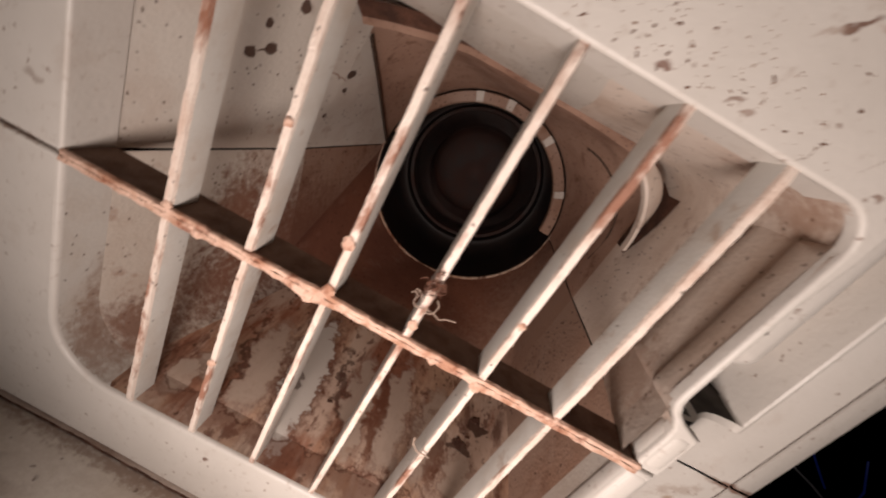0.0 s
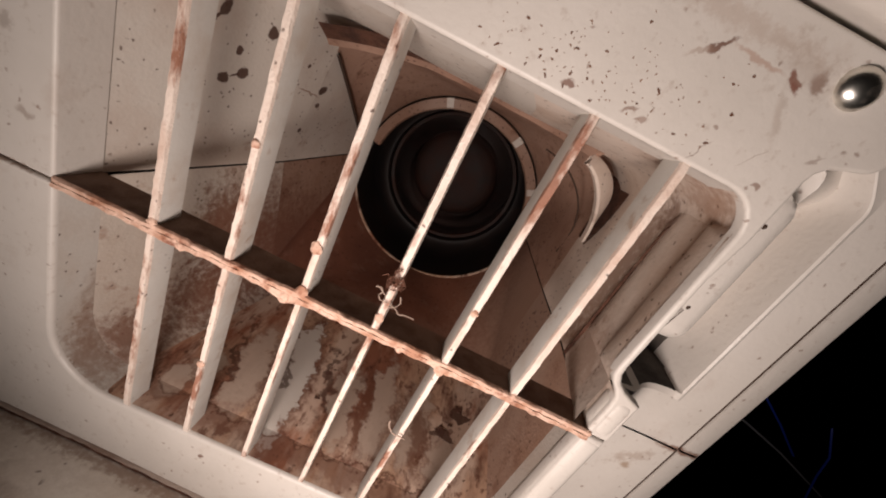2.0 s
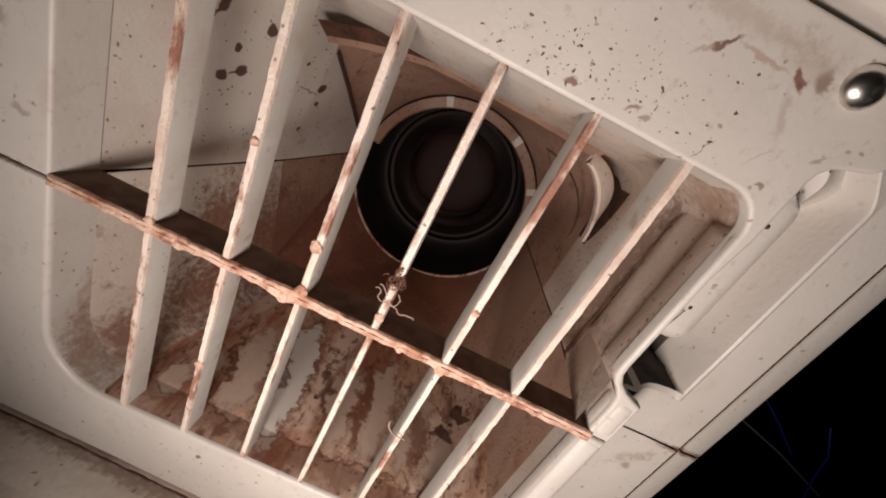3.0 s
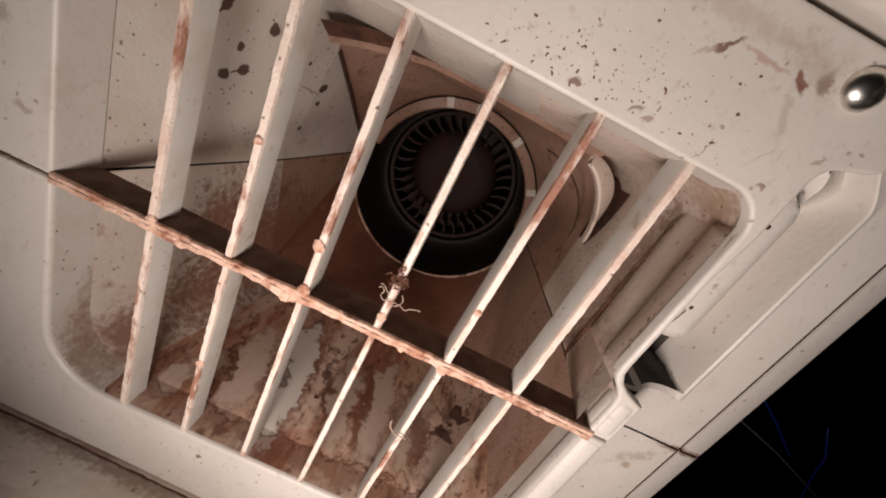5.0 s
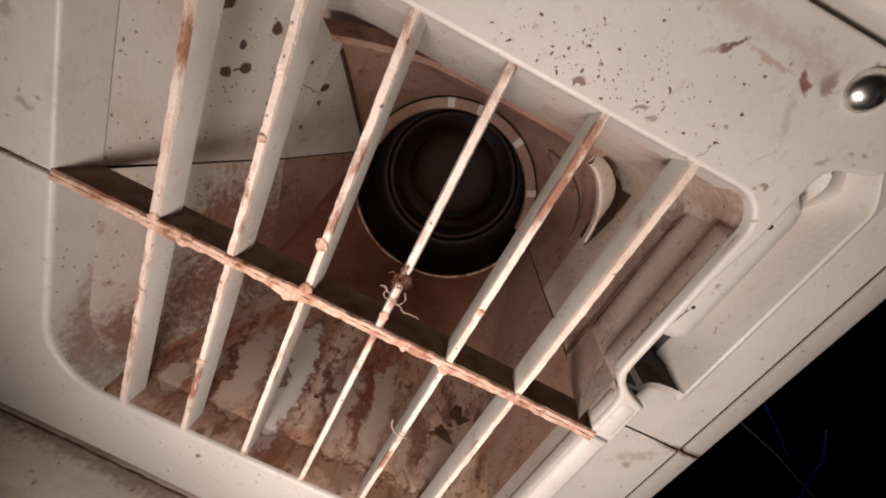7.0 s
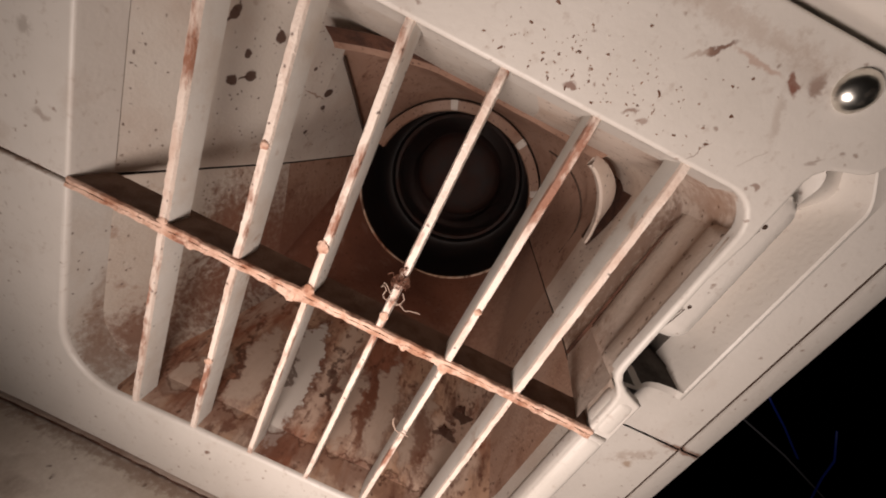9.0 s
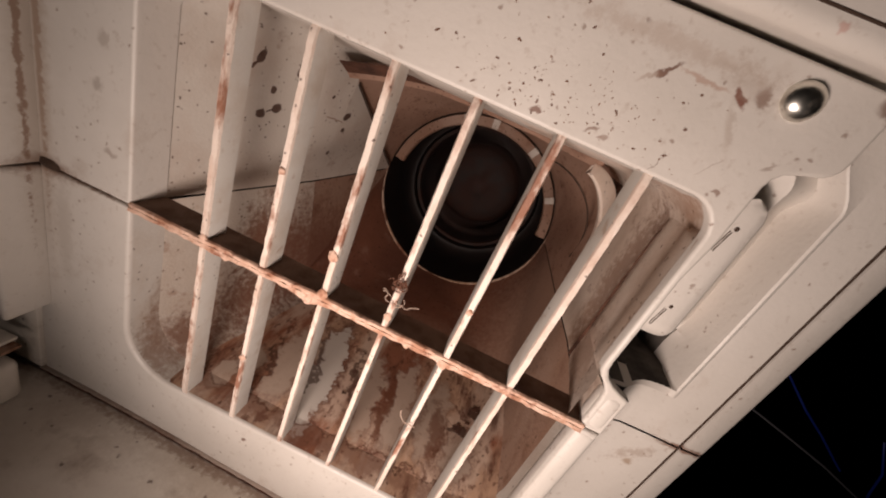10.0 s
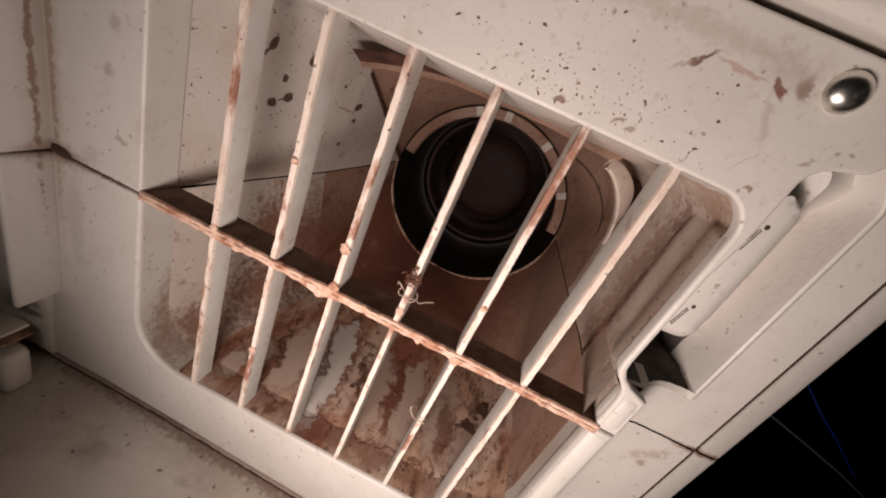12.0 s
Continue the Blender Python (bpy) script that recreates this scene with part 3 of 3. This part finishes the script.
def top_rib():
    rows = []
    for k in range(25):
        a = k / 24
        x = -61 + 106 * a
        z = 53.8 + 8.9 * math.sin(min(1, a * 2.2) * math.pi / 2) - 1.6 * max(0, a - 0.75) * 4
        jag = 0.5 * math.sin(k * 2.1) + 0.3 * math.sin(k * 5.3)
        rows.append([(x, 56 + jag, z + 4.6), (x, 65.4 + jag * 0.4, z + 1.0), (x, 68.6, z - 0.9 - jag * 0.2), (x, 73, z + 0.1), (x, 76, z + 4)])
    bm = loft(rows)
    for face in bm.faces:
        c = face.calc_center_median() * 1000
        if c.y < 64 and c.x < 8:
            face.material_index = 1
    return bm


part("top_rib", top_rib(), (upper_duct, dark_rust), upper, "cream rib under the top wall with caked rust")


def fin_edges(f):
    """The fin's near edge and its outer edge at f along its length, in x and z."""
    near = (42 + 15 * math.sin(f * math.pi / 2) ** 0.9, 58 - 26 * f ** 1.4)
    outer = (43 + 15 * math.sin(min(1, f * 1.5) * math.pi / 2), 62 - 30 * f ** 1.7)
    return near, outer


def fin():
    rows = []
    for k in range(25):
        (ax, az), (bx, bz) = fin_edges(k / 24)
        rows.append([(ax - 0.5, 63.2, az - 0.5), (ax + 0.2, 62.6, az + 0.2), (bx - 0.4, 65.4, bz - 0.4), (bx, 66.2, bz), (bx - 0.2, 68, bz - 0.2), (ax - 0.6, 66.4, az - 0.6)])
    return loft(rows, close=True)


def pocket():
    rows = []
    for k in range(25):
        (ax, az), (bx, bz) = fin_edges(0.2 + 0.8 * k / 24)
        rows.append([(bx - 0.6, 67.6, bz - 0.3), (bx + (61.0 - bx) * 0.3, 76, bz - 1), (bx + (61.0 - bx) * 0.8, 78 - 6 * k / 24, bz - 2), (61.0, 72, bz - 2.6), (61.5, 64 + 8 * (k / 24) ** 3, bz - 3)])
    return loft(rows)


part("fin", fin(), recess_paint, upper, "curved cream guide fin")
# sheet added in the gap: its dark colour is rust and painted shade together
part("pocket", pocket(), dark_rust, upper, "rusty hollow behind the fin, dark sheet painted for its shade too")
part("moulded_line", tube([(30 + 31 * math.sin(f * 1.75), 84 + 8 * f, 55 - 39 * f ** 1.7) for f in [i / 16 for i in range(17)]], 0.4), dark_gap, upper)


# grille bars
def bar(x, z0, z1, depth, thick, home):
    """An upright blade with a worn, uneven front edge at y = 0."""
    rng = random.Random(int(x * 7 + z0))
    n = 40
    rows = []
    for i in range(n + 1):
        z = z0 + (z1 - z0) * i / n
        w = thick / 2
        e, f = rng.uniform(-0.09, 0.09), rng.uniform(-0.15, 0.15)
        f += 0.9 * max(0, 1 - abs(z1 - z) / 2.5)
        rows.append([(x - w * 0.7 + e, f, z), (x - w, 0.8 + max(0, f), z), (x - w * 1.1, depth - 0.5, z), (x - w * 0.7, depth, z),
                     (x + w * 0.7, depth, z), (x + w * 1.1, depth - 0.5, z), (x + w, 0.8 + max(0, f), z), (x + w * 0.7 + e, f, z)])
    bm = loft(rows, close=True)
    for face in bm.faces:
        if max(v.co.y for v in face.verts) < 0.0022:
            face.material_index = 1
    return part("bar", bm, (bar_paint, edge_paint), home)


for x in BAR_X:
    bar(x, 1.0, 68.2, 8.2, 2.2, upper)
    bar(x, -1.0, -67.8, 8.2, 1.9, lower)


def crossbar(sign, home):
    rng = random.Random(5 + sign)
    rows = []
    for i in range(91):
        x = -85 + 148 * i / 90
        j, k = rng.uniform(-0.18, 0.18), rng.uniform(-0.25, 0.25)
        lump = 1.5 * math.exp(-((x + 24) / 4) ** 2) + 0.7 * math.exp(-((x - 22) / 3) ** 2) + 0.6 * math.exp(-((x + 55) / 5) ** 2)
        a, b = 0.04, 1.45 + j + (lump if sign < 0 else lump * 0.25)
        deep = 11.2 - 1.2 * (i / 90)
        rows.append([(x, -0.45 + k, sign * a), (x, -0.6 + k, sign * (b - 0.3)), (x, 0.1 + k, sign * b), (x, 1.0, sign * 1.1), (x, deep, sign * 1.0), (x, deep, sign * a)])
    bm = loft(rows, close=True)
    for face in bm.faces:
        if max(v.co.y for v in face.verts) < 0.0012:
            face.material_index = 1
    part("crossbar", bm, (rib_top, cross_paint), home, "rust-crusted cross rib")


crossbar(1, upper)
crossbar(-1, lower)

# raised edge round the lower opening and beside the recess
part("bead", box(61.8, 68.9, -0.35, 7, GAP, 14.6, 3.0, 5), shell, upper)
part("bead", box(61.7, 69.0, -0.35, 7, -97, -GAP, 2.6, 4), shell, lower)

# slanted side
SIDE = [(68, 4.5), (70, 6.5), (73, 9.2), (77, 10.6), (85.1, 11), (96.2, 11.2), (96.5, 14), (97.5, 14), (97.9, 11.5), (103.5, 12), (105.2, 13.2), (106, 16), (106, 70)]


def side_strip(z0, z1, first=0):
    pts = SIDE[first:]
    rows = [[(x, y, z) for x, y in pts] for z in (z0, z0 + (z1 - z0) * 0.5, z1)]
    return loft(rows)


part("side_panel", side_strip(GAP, 15.5), shell, upper)
part("side_panel", side_strip(15.5, 160, 4), shell, upper)
part("side_panel", side_strip(-160, -GAP), shell, lower)
part("edge_joint", box(96.3, 97.8, 12.0, 14, 0.6, 158, 0.2), dark_gap, upper, "dark joint line")
part("edge_joint", box(96.3, 97.8, 12.0, 14, -158, -0.6, 0.2), dark_gap, lower, "dark joint line")


def step(a, b, v):
    f = min(1, max(0, (v - a) / (b - a)))
    return f * f * (3 - 2 * f)


def trough():
    """The finger recess: a floor that falls away towards its lower end, an upright end wall and a raised outer crest."""
    across = [(59.1, 3.3, 3.3), (59.6, 3.4, 8), (60.8, 3.5, 12.5), (62.1, 3.5, 22), (63.0, 3.6, 27), (64.2, 3.8, 28), (67.5, 4.2, 22), (70.2, 6.6, 15), (71.8, 8.2, 12.4), (74, 9.5, 15.2), (77, 10.3, 19.0), (80, 10.7, 22.6), (81.6, 10.8, 24.0), (82.5, 10.9, 20),
              (83.2, 10.8, 13.4), (83.7, 10.6, 10.9), (84.2, 10.5, 10.5), (84.7, 10.7, 10.7), (85.2, 11.0, 11.0)]
    heights = [15.5, 15.7, 15.9, 16.1, 16.4, 16.9, 17.6, 18.6] + [20 + 0.8 * k for k in range(22)] + [38 + 4 * k for k in range(8)] + [68 + 1.2 * k for k in range(26)]
    rows = []
    for z in heights:
        low = 1 - step(21, 35, z)
        turn = step(75, 88, z)
        s = step(15.6, 16.5, z) * (1 - 0.5 * step(70, 79, z)) * (1 - 0.35 * turn)
        slant = 0.11 * (1 - step(20, 40, z)) if z > 15.6 else 0
        row = []
        for x, y0, y1 in across:
            fall = 24 * low * step(62, 65, x) * (1 - step(76, 83, x))
            row.append((x - (7.5 * turn if 71 < x < 84.8 else 0), y0 + (y1 + fall - y0) * s, z + slant * max(0, x - 66)))
        rows.append(row)
    bm = loft(rows)
    # the end wall and the deep faces take the painted shade
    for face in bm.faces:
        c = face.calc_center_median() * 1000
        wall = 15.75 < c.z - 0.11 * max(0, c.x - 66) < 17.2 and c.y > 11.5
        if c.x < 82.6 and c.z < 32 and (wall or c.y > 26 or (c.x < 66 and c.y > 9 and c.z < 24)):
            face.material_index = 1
    return bm


part("recess", trough(), (shell, slot_shade), upper, "deep cream finger recess, its hollow coloured dark as shade")


def bulge():
    """The inner side of the recess: two stepped bands with a rounded upper end."""
    profile = [(57.1, 1.5), (57.5, 6), (58.0, 10.5), (58.6, 11.6), (59.7, 12.6), (60.0, 14), (60.4, 19), (60.9, 25), (61.5, 29.5), (62.6, 31.2), (64.5, 32.2), (68, 32.5)]
    rows = []
    for k in range(40):
        z = 0.6 + 63.4 * k / 39
        front = 57.1 + 5.1 * (1 - step(12.5, 19, z))
        sink = 6.5 * step(59.5, 63, z)
        row = []
        for x, y in profile:
            x += sink * min(1, max(0, (y - 1.6) / 8))
            row.append((max(x, front + 0.02 * y), y, z))
        rows.append(row)
    return loft(rows)


part("recess_wall", bulge(), recess_paint, upper, "stepped cream inner wall beside the recess")

part("dirt_line", tube([(62.6, 33.4, 1), (62.5, 32.6, 10), (62.4, 31.9, 18), (62.2, 31.4, 26), (62.2, 31.0, 40), (62.1, 30.2, 52), (62.0, 27.0, 57.4), (61.6, 21, 60.2), (61.0, 14, 61.8), (60.4, 8, 62.6)], 0.8, 6), dark_rust, upper, "caked brown dirt in the inner corner")

# ---- covers round the housing ----
top_cover = thing("top_cover", "cream plastic cover panel above the intake", "panel")
part("cover_panel", box(-170, 107, -4.5, 60, 97.2, 170, 3.2, 4), shell, top_cover)
part("groove", box(44, 59.5, -4.64, -4.1, 101.2, 101.8, 0.15), dark_gap, top_cover, "thin dark groove")
part("groove_end", ring_profile([(0.01, -4.7), (0.5, -4.66), (0.7, -4.5), (0.7, -4.0)], n=16, cx=59.6, cz=101.5), dark_gap, top_cover)
ledge = thing("bottom_tray", "dusty cream plastic tray lip below the intake", "panel")


def panel_foot(x):
    """The height of the lower panel's bottom edge."""
    return -91.7 - 6.6 * step(-105, 20, x) - 1.6 * max(0, x - 20) / 50


def tray():
    rows = []
    for k in range(32):
        x = -175 + 282 * k / 31
        drop = panel_foot(x) - 2.2
        rows.append([(x, 6, drop - 6), (x, 1.5, drop - 1.2), (x, 0.2, drop - 0.4), (x, -1.2, drop), (x, -30, drop), (x, -60, drop), (x, -110, drop + 1), (x, -112, drop - 1), (x, -112, drop - 8)])
    return loft(rows)


def seal(high, low, out, seed):
    """A strip between the panel and the tray, from high to low under the panel's foot."""
    rows = []
    rng = random.Random(seed)
    for k in range(120):
        x = -124 + 230 * k / 119
        foot = panel_foot(x)
        a, b = foot - high + rng.uniform(-0.12, 0.12), foot - low + rng.uniform(-0.2, 0.2)
        o = out + rng.uniform(-0.12, 0.12)
        rows.append([(x, 5, a), (x, o + 0.5, a), (x, o, a - 0.3), (x, o, b + 0.3), (x, o + 0.5, b), (x, 5, b)])
    return loft(rows)


part("tray_plate", tray(), tray_paint, ledge)
part("gap_dirt", seal(-0.6, 0.5, 1.6, 3), dark_gap, ledge, "dark dirt in the joint")
part("seal", seal(0.5, 1.7, -0.4, 4), seal_rubber, ledge, "brown dusty rubber seal")
part("gap_dirt", seal(1.7, 2.4, -0.7, 5), dark_rust, ledge, "caked brown dirt along the seal")
flange = thing("side_flange", "cream plastic side flange with a rusty inner corner", "panel")
part("flange_plate", box(-119, -116.2, -13, 0.6, GAP, 97, 0.9, 3), shell, flange)
part("flange_plate", box(-119, -116.2, -13, 0.6, -55.5, -GAP, 1.2, 4), shell, flange)


part("rust_knot", loft([[(-113.5 + 4.2 * math.cos(a) * r, -0.1 - 1.0 * (1 - r), 1.2 + 1.7 * math.sin(a) * r) for a in [math.tau * i / 16 for i in range(16)]] for r in (1, 0.7, 0.35, 0.05)], close=True), dark_gap, flange, "dark rust knot over the seam")
outer_wall = thing("outer_wall", "shaded cream cabinet wall beside the flange", "panel")
part("wall_plate", box(-200, -122.5, -1, 6, -92, 97, 1.0), tray_paint, outer_wall)
clip = thing("side_clip", "rusty cream plastic clip at the tray corner", "clip")
part("clip_body", box(-128, -116.5, -19, -10.5, -93.4, -75.5, 2.2, 3), tray_paint, clip)
part("clip_leaf", box(-128, -117.2, -18, -9, -70.6, -69.2, 0.6), rust_line, clip, "thin rusty leaf")
part("clip_leaf", box(-128, -117.6, -17.5, -9.5, -66.4, -65.0, 0.6), tray_paint, clip)

# ---- inlet collar and fan ----
collar = thing("inlet_collar", "round cream-rimmed black inlet pipe behind the grille", "pipe")
part("upper_rim", ring_profile([(58.0, 158), (57.8, 156), (57.2, 155.2), (52.2, 155.2), (51.4, 156), (51.4, 161)], 1, 170, 64), mid_duct, collar, "cream dusty half-round rim")
part("lower_rim", ring_profile([(60.0, 158), (60.0, 154), (59.3, 153.2), (58.5, 154), (58.3, 158)], 178, 362, 64), floor_dirt, collar, "thin rust-edged rim")
for a in (28, 62, 93, 112):
    part("rim_tab", ring_profile([(57.9, 155.0), (57.4, 154.3), (52.4, 154.3), (51.8, 155.0)], a - 2.2, a + 2.2, 4), side_duct, collar)
part("pipe", ring_profile([(58.3, 155), (58.25, 184), (57.9, 190), (57.0, 195), (55.4, 199), (53.4, 201.6), (51.6, 202.8), (50.5, 203.2), (50.0, 204.2), (49.9, 207), (49.9, 245)], n=72), black_plastic, collar, "black plastic pipe with a bell mouth")
part("back_plate", ring_profile([(0.01, 245), (52, 245)], n=48), black_plastic, collar)

fan = thing("fan_wheel", "black dusty blower wheel with many short blades", "fan")
fan.location = (0, 0.205, 0)


def fan_wheel():
    part("hub", ring_profile([(0.01, 18), (5, 18), (8, 19), (14, 20.2), (22, 21.4), (29, 22.6), (33, 24.6), (35, 28), (36.5, 31), (49, 31)], n=48), fan_black, fan, "domed rusty black hub")
    part("rim", ring_profile([(49.2, 3), (48.6, 2), (46.4, 2), (46, 3), (46, 5), (49.2, 5)], n=64), fan_black, fan)
    proto = None
    for i in range(32):
        if proto is None:
            bm = loft([[(34, y, -1.8), (39, y, 0.6), (44, y, 1.0), (48.4, y, -0.6)] for y in (4, 18, 31)], thick=1.3)
            proto = part("blade", bm, fan_black, fan)
            blade = proto
        else:
            blade = new("blade", proto.data)
            blade.parent = fan
        blade.rotation_euler = (0, math.tau * i / 32, 0)


fan_wheel()

# ---- small things ----
screw = thing("screw", "chrome domed screw head in the cream panel", "screw")
screw.location = (0.0558, 0, 0.0893)
screw.scale = (0.88, 0.88, 0.88)
part("head", ring_profile([(0.01, -2.7), (1.2, -2.62), (2.4, -2.25), (3.4, -1.5), (4.0, -0.6), (4.2, 0.1), (4.0, 0.4)], n=40), chrome, screw)

latch = thing("latch_tab", "cream plastic rounded tab lying in the recess", "latch")


def latch_tab():
    rows = []
    for i in range(40):
        f = i / 39
        z = 30.5 + 41.3 * f
        end = min(1, (1 - f) / 0.11, f / 0.05 + 0.55)
        w = math.sqrt(max(0.02, 1 - (1 - end) ** 2))
        sag = 3.5 * max(0, 1 - f / 0.12) ** 2
        c = 65.6
        rows.append([(c - 4.6 * w, 24, z), (c - 4.4 * w, 8.2 + sag, z), (c - 3.6 * w, 7.1 + sag, z), (c - 1.5 * w, 7.0 + sag, z), (c + 2.0 * w, 7.3 + sag, z), (c + 4.2 * w, 7.8 + sag, z), (c + 5.1 * w, 8.8 + sag, z), (c + 5.5 * w, 11.5 + sag, z), (c + 5.8 * w, 28, z)])
    body = part("tab_body", loft(rows), shell, latch)
    for x, z in ((65.6, 64.2), (65.0, 41.0)):
        part("slot", loft([[(x + 0.62 * math.cos(a) * r, 7.1 - 0.2 * (1 - r), z + 0.62 * math.sin(a) * r) for a in [math.tau * i / 12 for i in range(12)]] for r in (1, 0.6, 0.1)], close=True), dark_gap, body, "dark pin hole")
        part("scratch", tube([(x - 0.5, 7.0, z - 1), (x - 1.4, 6.98, z - 6.5), (x - 1.9, 7.0, z - 6.2), (x - 1.0, 7.0, z - 0.8)], 0.14, 5), dark_gap, body)


latch_tab()


def on_panel(u, v, lift):
    return (u, -lift, v)


def blot(surface, u, v, su, sv, turn, seed, mat, parent, name="stain", rough=0.35, lift=0.14, label=""):
    """A dried drop or patch with an uneven outline lying on a surface."""
    rng = random.Random(seed)
    phases = [(rng.uniform(0, 6.28), rng.uniform(0.3, 1.0)) for _ in range(14)]
    n = 72 if max(su, sv) > 4 else 24
    rows = []
    for r, up in ((1.0, 0.02), (0.93, lift), (0.55, lift), (0.05, lift)):
        row = []
        for i in range(n):
            a = math.tau * i / n
            w = 1 + rough * sum(g * math.sin((k + 2) * a + p) / (0.8 * k + 1.6) for k, (p, g) in enumerate(phases))
            x, y = su * w * r * math.cos(a), sv * w * r * math.sin(a)
            c, s = math.cos(radians(turn)), math.sin(radians(turn))
            row.append(Vector(surface(u + c * x - s * y, v + s * x + c * y, up)))
        rows.append(row)
    return part(name, loft(rows, close=True), mat, parent, label)


def stains():
    rng = random.Random(8)
    for k in range(170):
        x, z = rng.gauss(17, 14), 68.8 + abs(rng.gauss(0, 8))
        if -40 < x < 50 and z < 94:
            r = 0.08 + 0.2 * rng.random() ** 3
            blot(on_panel, x, z, r * rng.uniform(1, 1.9), r, rng.uniform(0, 180), 200 + k, stain_mat if r > 0.2 else soft_stain, upper, "speck", 0.5, 0.05)


stains()


def on_floor(u, v, lift):
    return (u, v, -65.9 + 0.05 * v + lift)


for u, v, su, sv, seed in ((52, 55, 3.3, 2.3, 61), (44, 40, 2.6, 2.2, 62), (48, 45, 1.2, 0.8, 63), (-9, 30, 1.0, 0.7, 64)):
    blot(on_floor, u, v, su, sv, 30, seed, dark_rust, lower, "rust_spot", 0.5, 0.12, "dark dried rust spot")


# ---- dust caught on the bars ----
def strand(points, radius=0.11):
    """A smooth fibre through the points, thinning towards its tip."""
    pts = [Vector(p) for p in points]
    fine = []
    for i in range(len(pts) - 1):
        a, b, c, d = pts[max(i - 1, 0)], pts[i], pts[i + 1], pts[min(i + 2, len(pts) - 1)]
        for k in range(6):
            f = k / 6
            p = 0.5 * (2 * b + (c - a) * f + (2 * a - 5 * b + 4 * c - d) * f * f + (3 * b - a - 3 * c + d) * f ** 3)
            fine.append(p + noise.noise_vector(p * 1.3) * 0.22)
    return tube(fine, radius, 5)


tuft = thing("dust_tuft", "pale fluffy dust fibres caught on a grille bar", "dust")
tuft.location = (0.0, -0.0008, 0.011)
strands = []
for pts, label in (
        ([(0, 0, -1), (-2.5, -0.6, -0.6), (-4.2, -0.8, 1.0), (-3.6, -0.7, 3.2), (-5.2, -0.8, 4.6), (-6.2, -1, 3.8)], "bent pale fibre"),
        ([(0, 0, -1.5), (2.6, -0.6, -1.2), (4.4, -0.4, 0.6), (4.6, -0.3, 3.0), (3.0, -0.3, 4.8)], "looped pale fibre"),
        ([(1, 0, 0), (4, -0.6, 0.2), (7, -0.9, -0.3), (9.5, -0.8, 1.2), (13, -0.6, 1.8)], "long pale fibre"),
        ([(-1, 0, 2), (-2.8, -0.5, 3.6), (-4.6, -0.5, 5.6), (-6.0, -0.4, 5.2)], "short pale fibre")):
    ob = part("fibre", strand([tuple(0.6 * v for v in p) for p in pts], 0.15), dust, tuft, label)
    strands.append(ob)
rng = random.Random(12)
for k in range(34):
    a, b = rng.uniform(-1.1, 1.1), rng.uniform(3.8, 8.0)
    pts = [(a, rng.uniform(-0.6, 0.2), b)]
    for _ in range(5):
        p = pts[-1]
        pts.append((p[0] + rng.uniform(-0.9, 0.9), p[1] + rng.uniform(-0.4, 0.4), p[2] + rng.uniform(-0.9, 0.9)))
    part("fluff", strand(pts, 0.1), run_mat, tuft)
hook = thing("dust_hook", "small pale dust fibre hooked on a grille bar", "dust")
hook.location = (0.0185, -0.0006, -0.028)
part("fibre", strand([(-3.2, -0.4, 4.2), (-2.6, -0.6, 2.2), (-0.6, -0.8, 0.4), (1.6, -0.6, 0.2), (3.0, -0.2, -0.6)], 0.22), dust, hook)


def lump(x, z, r, seed, parent):
    rng = random.Random(seed)
    bm = bmesh.new()
    bmesh.ops.create_icosphere(bm, subdivisions=2, radius=1)
    for v in bm.verts:
        g = 1 + 0.35 * noise.noise(v.co * 1.7 + Vector((seed, 0, 0)))
        v.co = Vector(((x + v.co.x * r * g), -0.1 + v.co.y * r * 0.45 * g, z + v.co.z * r * g * 1.2)) * MM
    part("rust_lump", bm, cross_paint, parent, "crumbly rust lump")


for x, z, r, seed, home in ((-20.4, 15.3, 1.5, 1, upper), (-20.2, 2.2, 1.6, 2, upper), (-24, -1.4, 1.7, 3, lower), (20, -1.6, 1.4, 4, lower), (-59.8, 1.6, 1.2, 5, upper), (40, 0.4, 1.2, 6, upper), (0, 5, 1.1, 7, upper), (20, 18, 0.9, 8, upper), (-40, 32, 1.0, 9, upper), (-40, -36, 1.1, 10, lower), (-52, -1.2, 1.3, 11, lower), (8, -1.0, 1.0, 12, lower)):
    lump(x, z, r, seed, home)

# ---- cables in the dark beside the housing ----
for name, mat, pts in (
        ("grey_cable", grey_wire, [(150, 100, -12), (194, 100, -21), (218, 100, -27), (241, 100, -33), (290, 104, -50)]),
        ("blue_cable", blue_wire, [(204, 118, 2), (211, 102, -8), (226, 100, -17), (240, 100, -26), (248, 100, -31)]),
        ("blue_cable", blue_wire, [(260, 108, -8), (264, 100, -22), (269, 100, -36), (278, 100, -54), (280, 100, -70)])):
    wire = tagged(finish(name, tube(pts, 0.55, 8), mat), "thin blue cable hanging in the dark" if "blue" in name else "thin grey cable hanging in the dark", "cable")
    wire["group"] = "cables beside the housing"


# ---- movement ----
def motions():
    rows, angle = [], 0.0
    for k in range(0, 361):
        t = k / 30
        rows.append((t, pose(0, 0.205, 0, 0, angle, 0)))
        angle += 67.0 if t < 4.3 or t > 5.43 else 0.12
    walk(fan, rows)
    # the fibres flutter in the draught, and rest while the wheel stands
    for k, ob in enumerate(strands):
        rng = random.Random(31 + k)
        rows = []
        for i in range(0, 121):
            t = i / 10
            still = 4.5 < t < 5.8
            gain = 0.0 if still else (7, 9, 26, 12)[k]
            rows.append((t, pose(0, 0, 0, rng.uniform(-gain, gain), rng.uniform(-gain, gain), rng.uniform(-gain, gain) * 0.4)))
        walk(ob, rows)


motions()
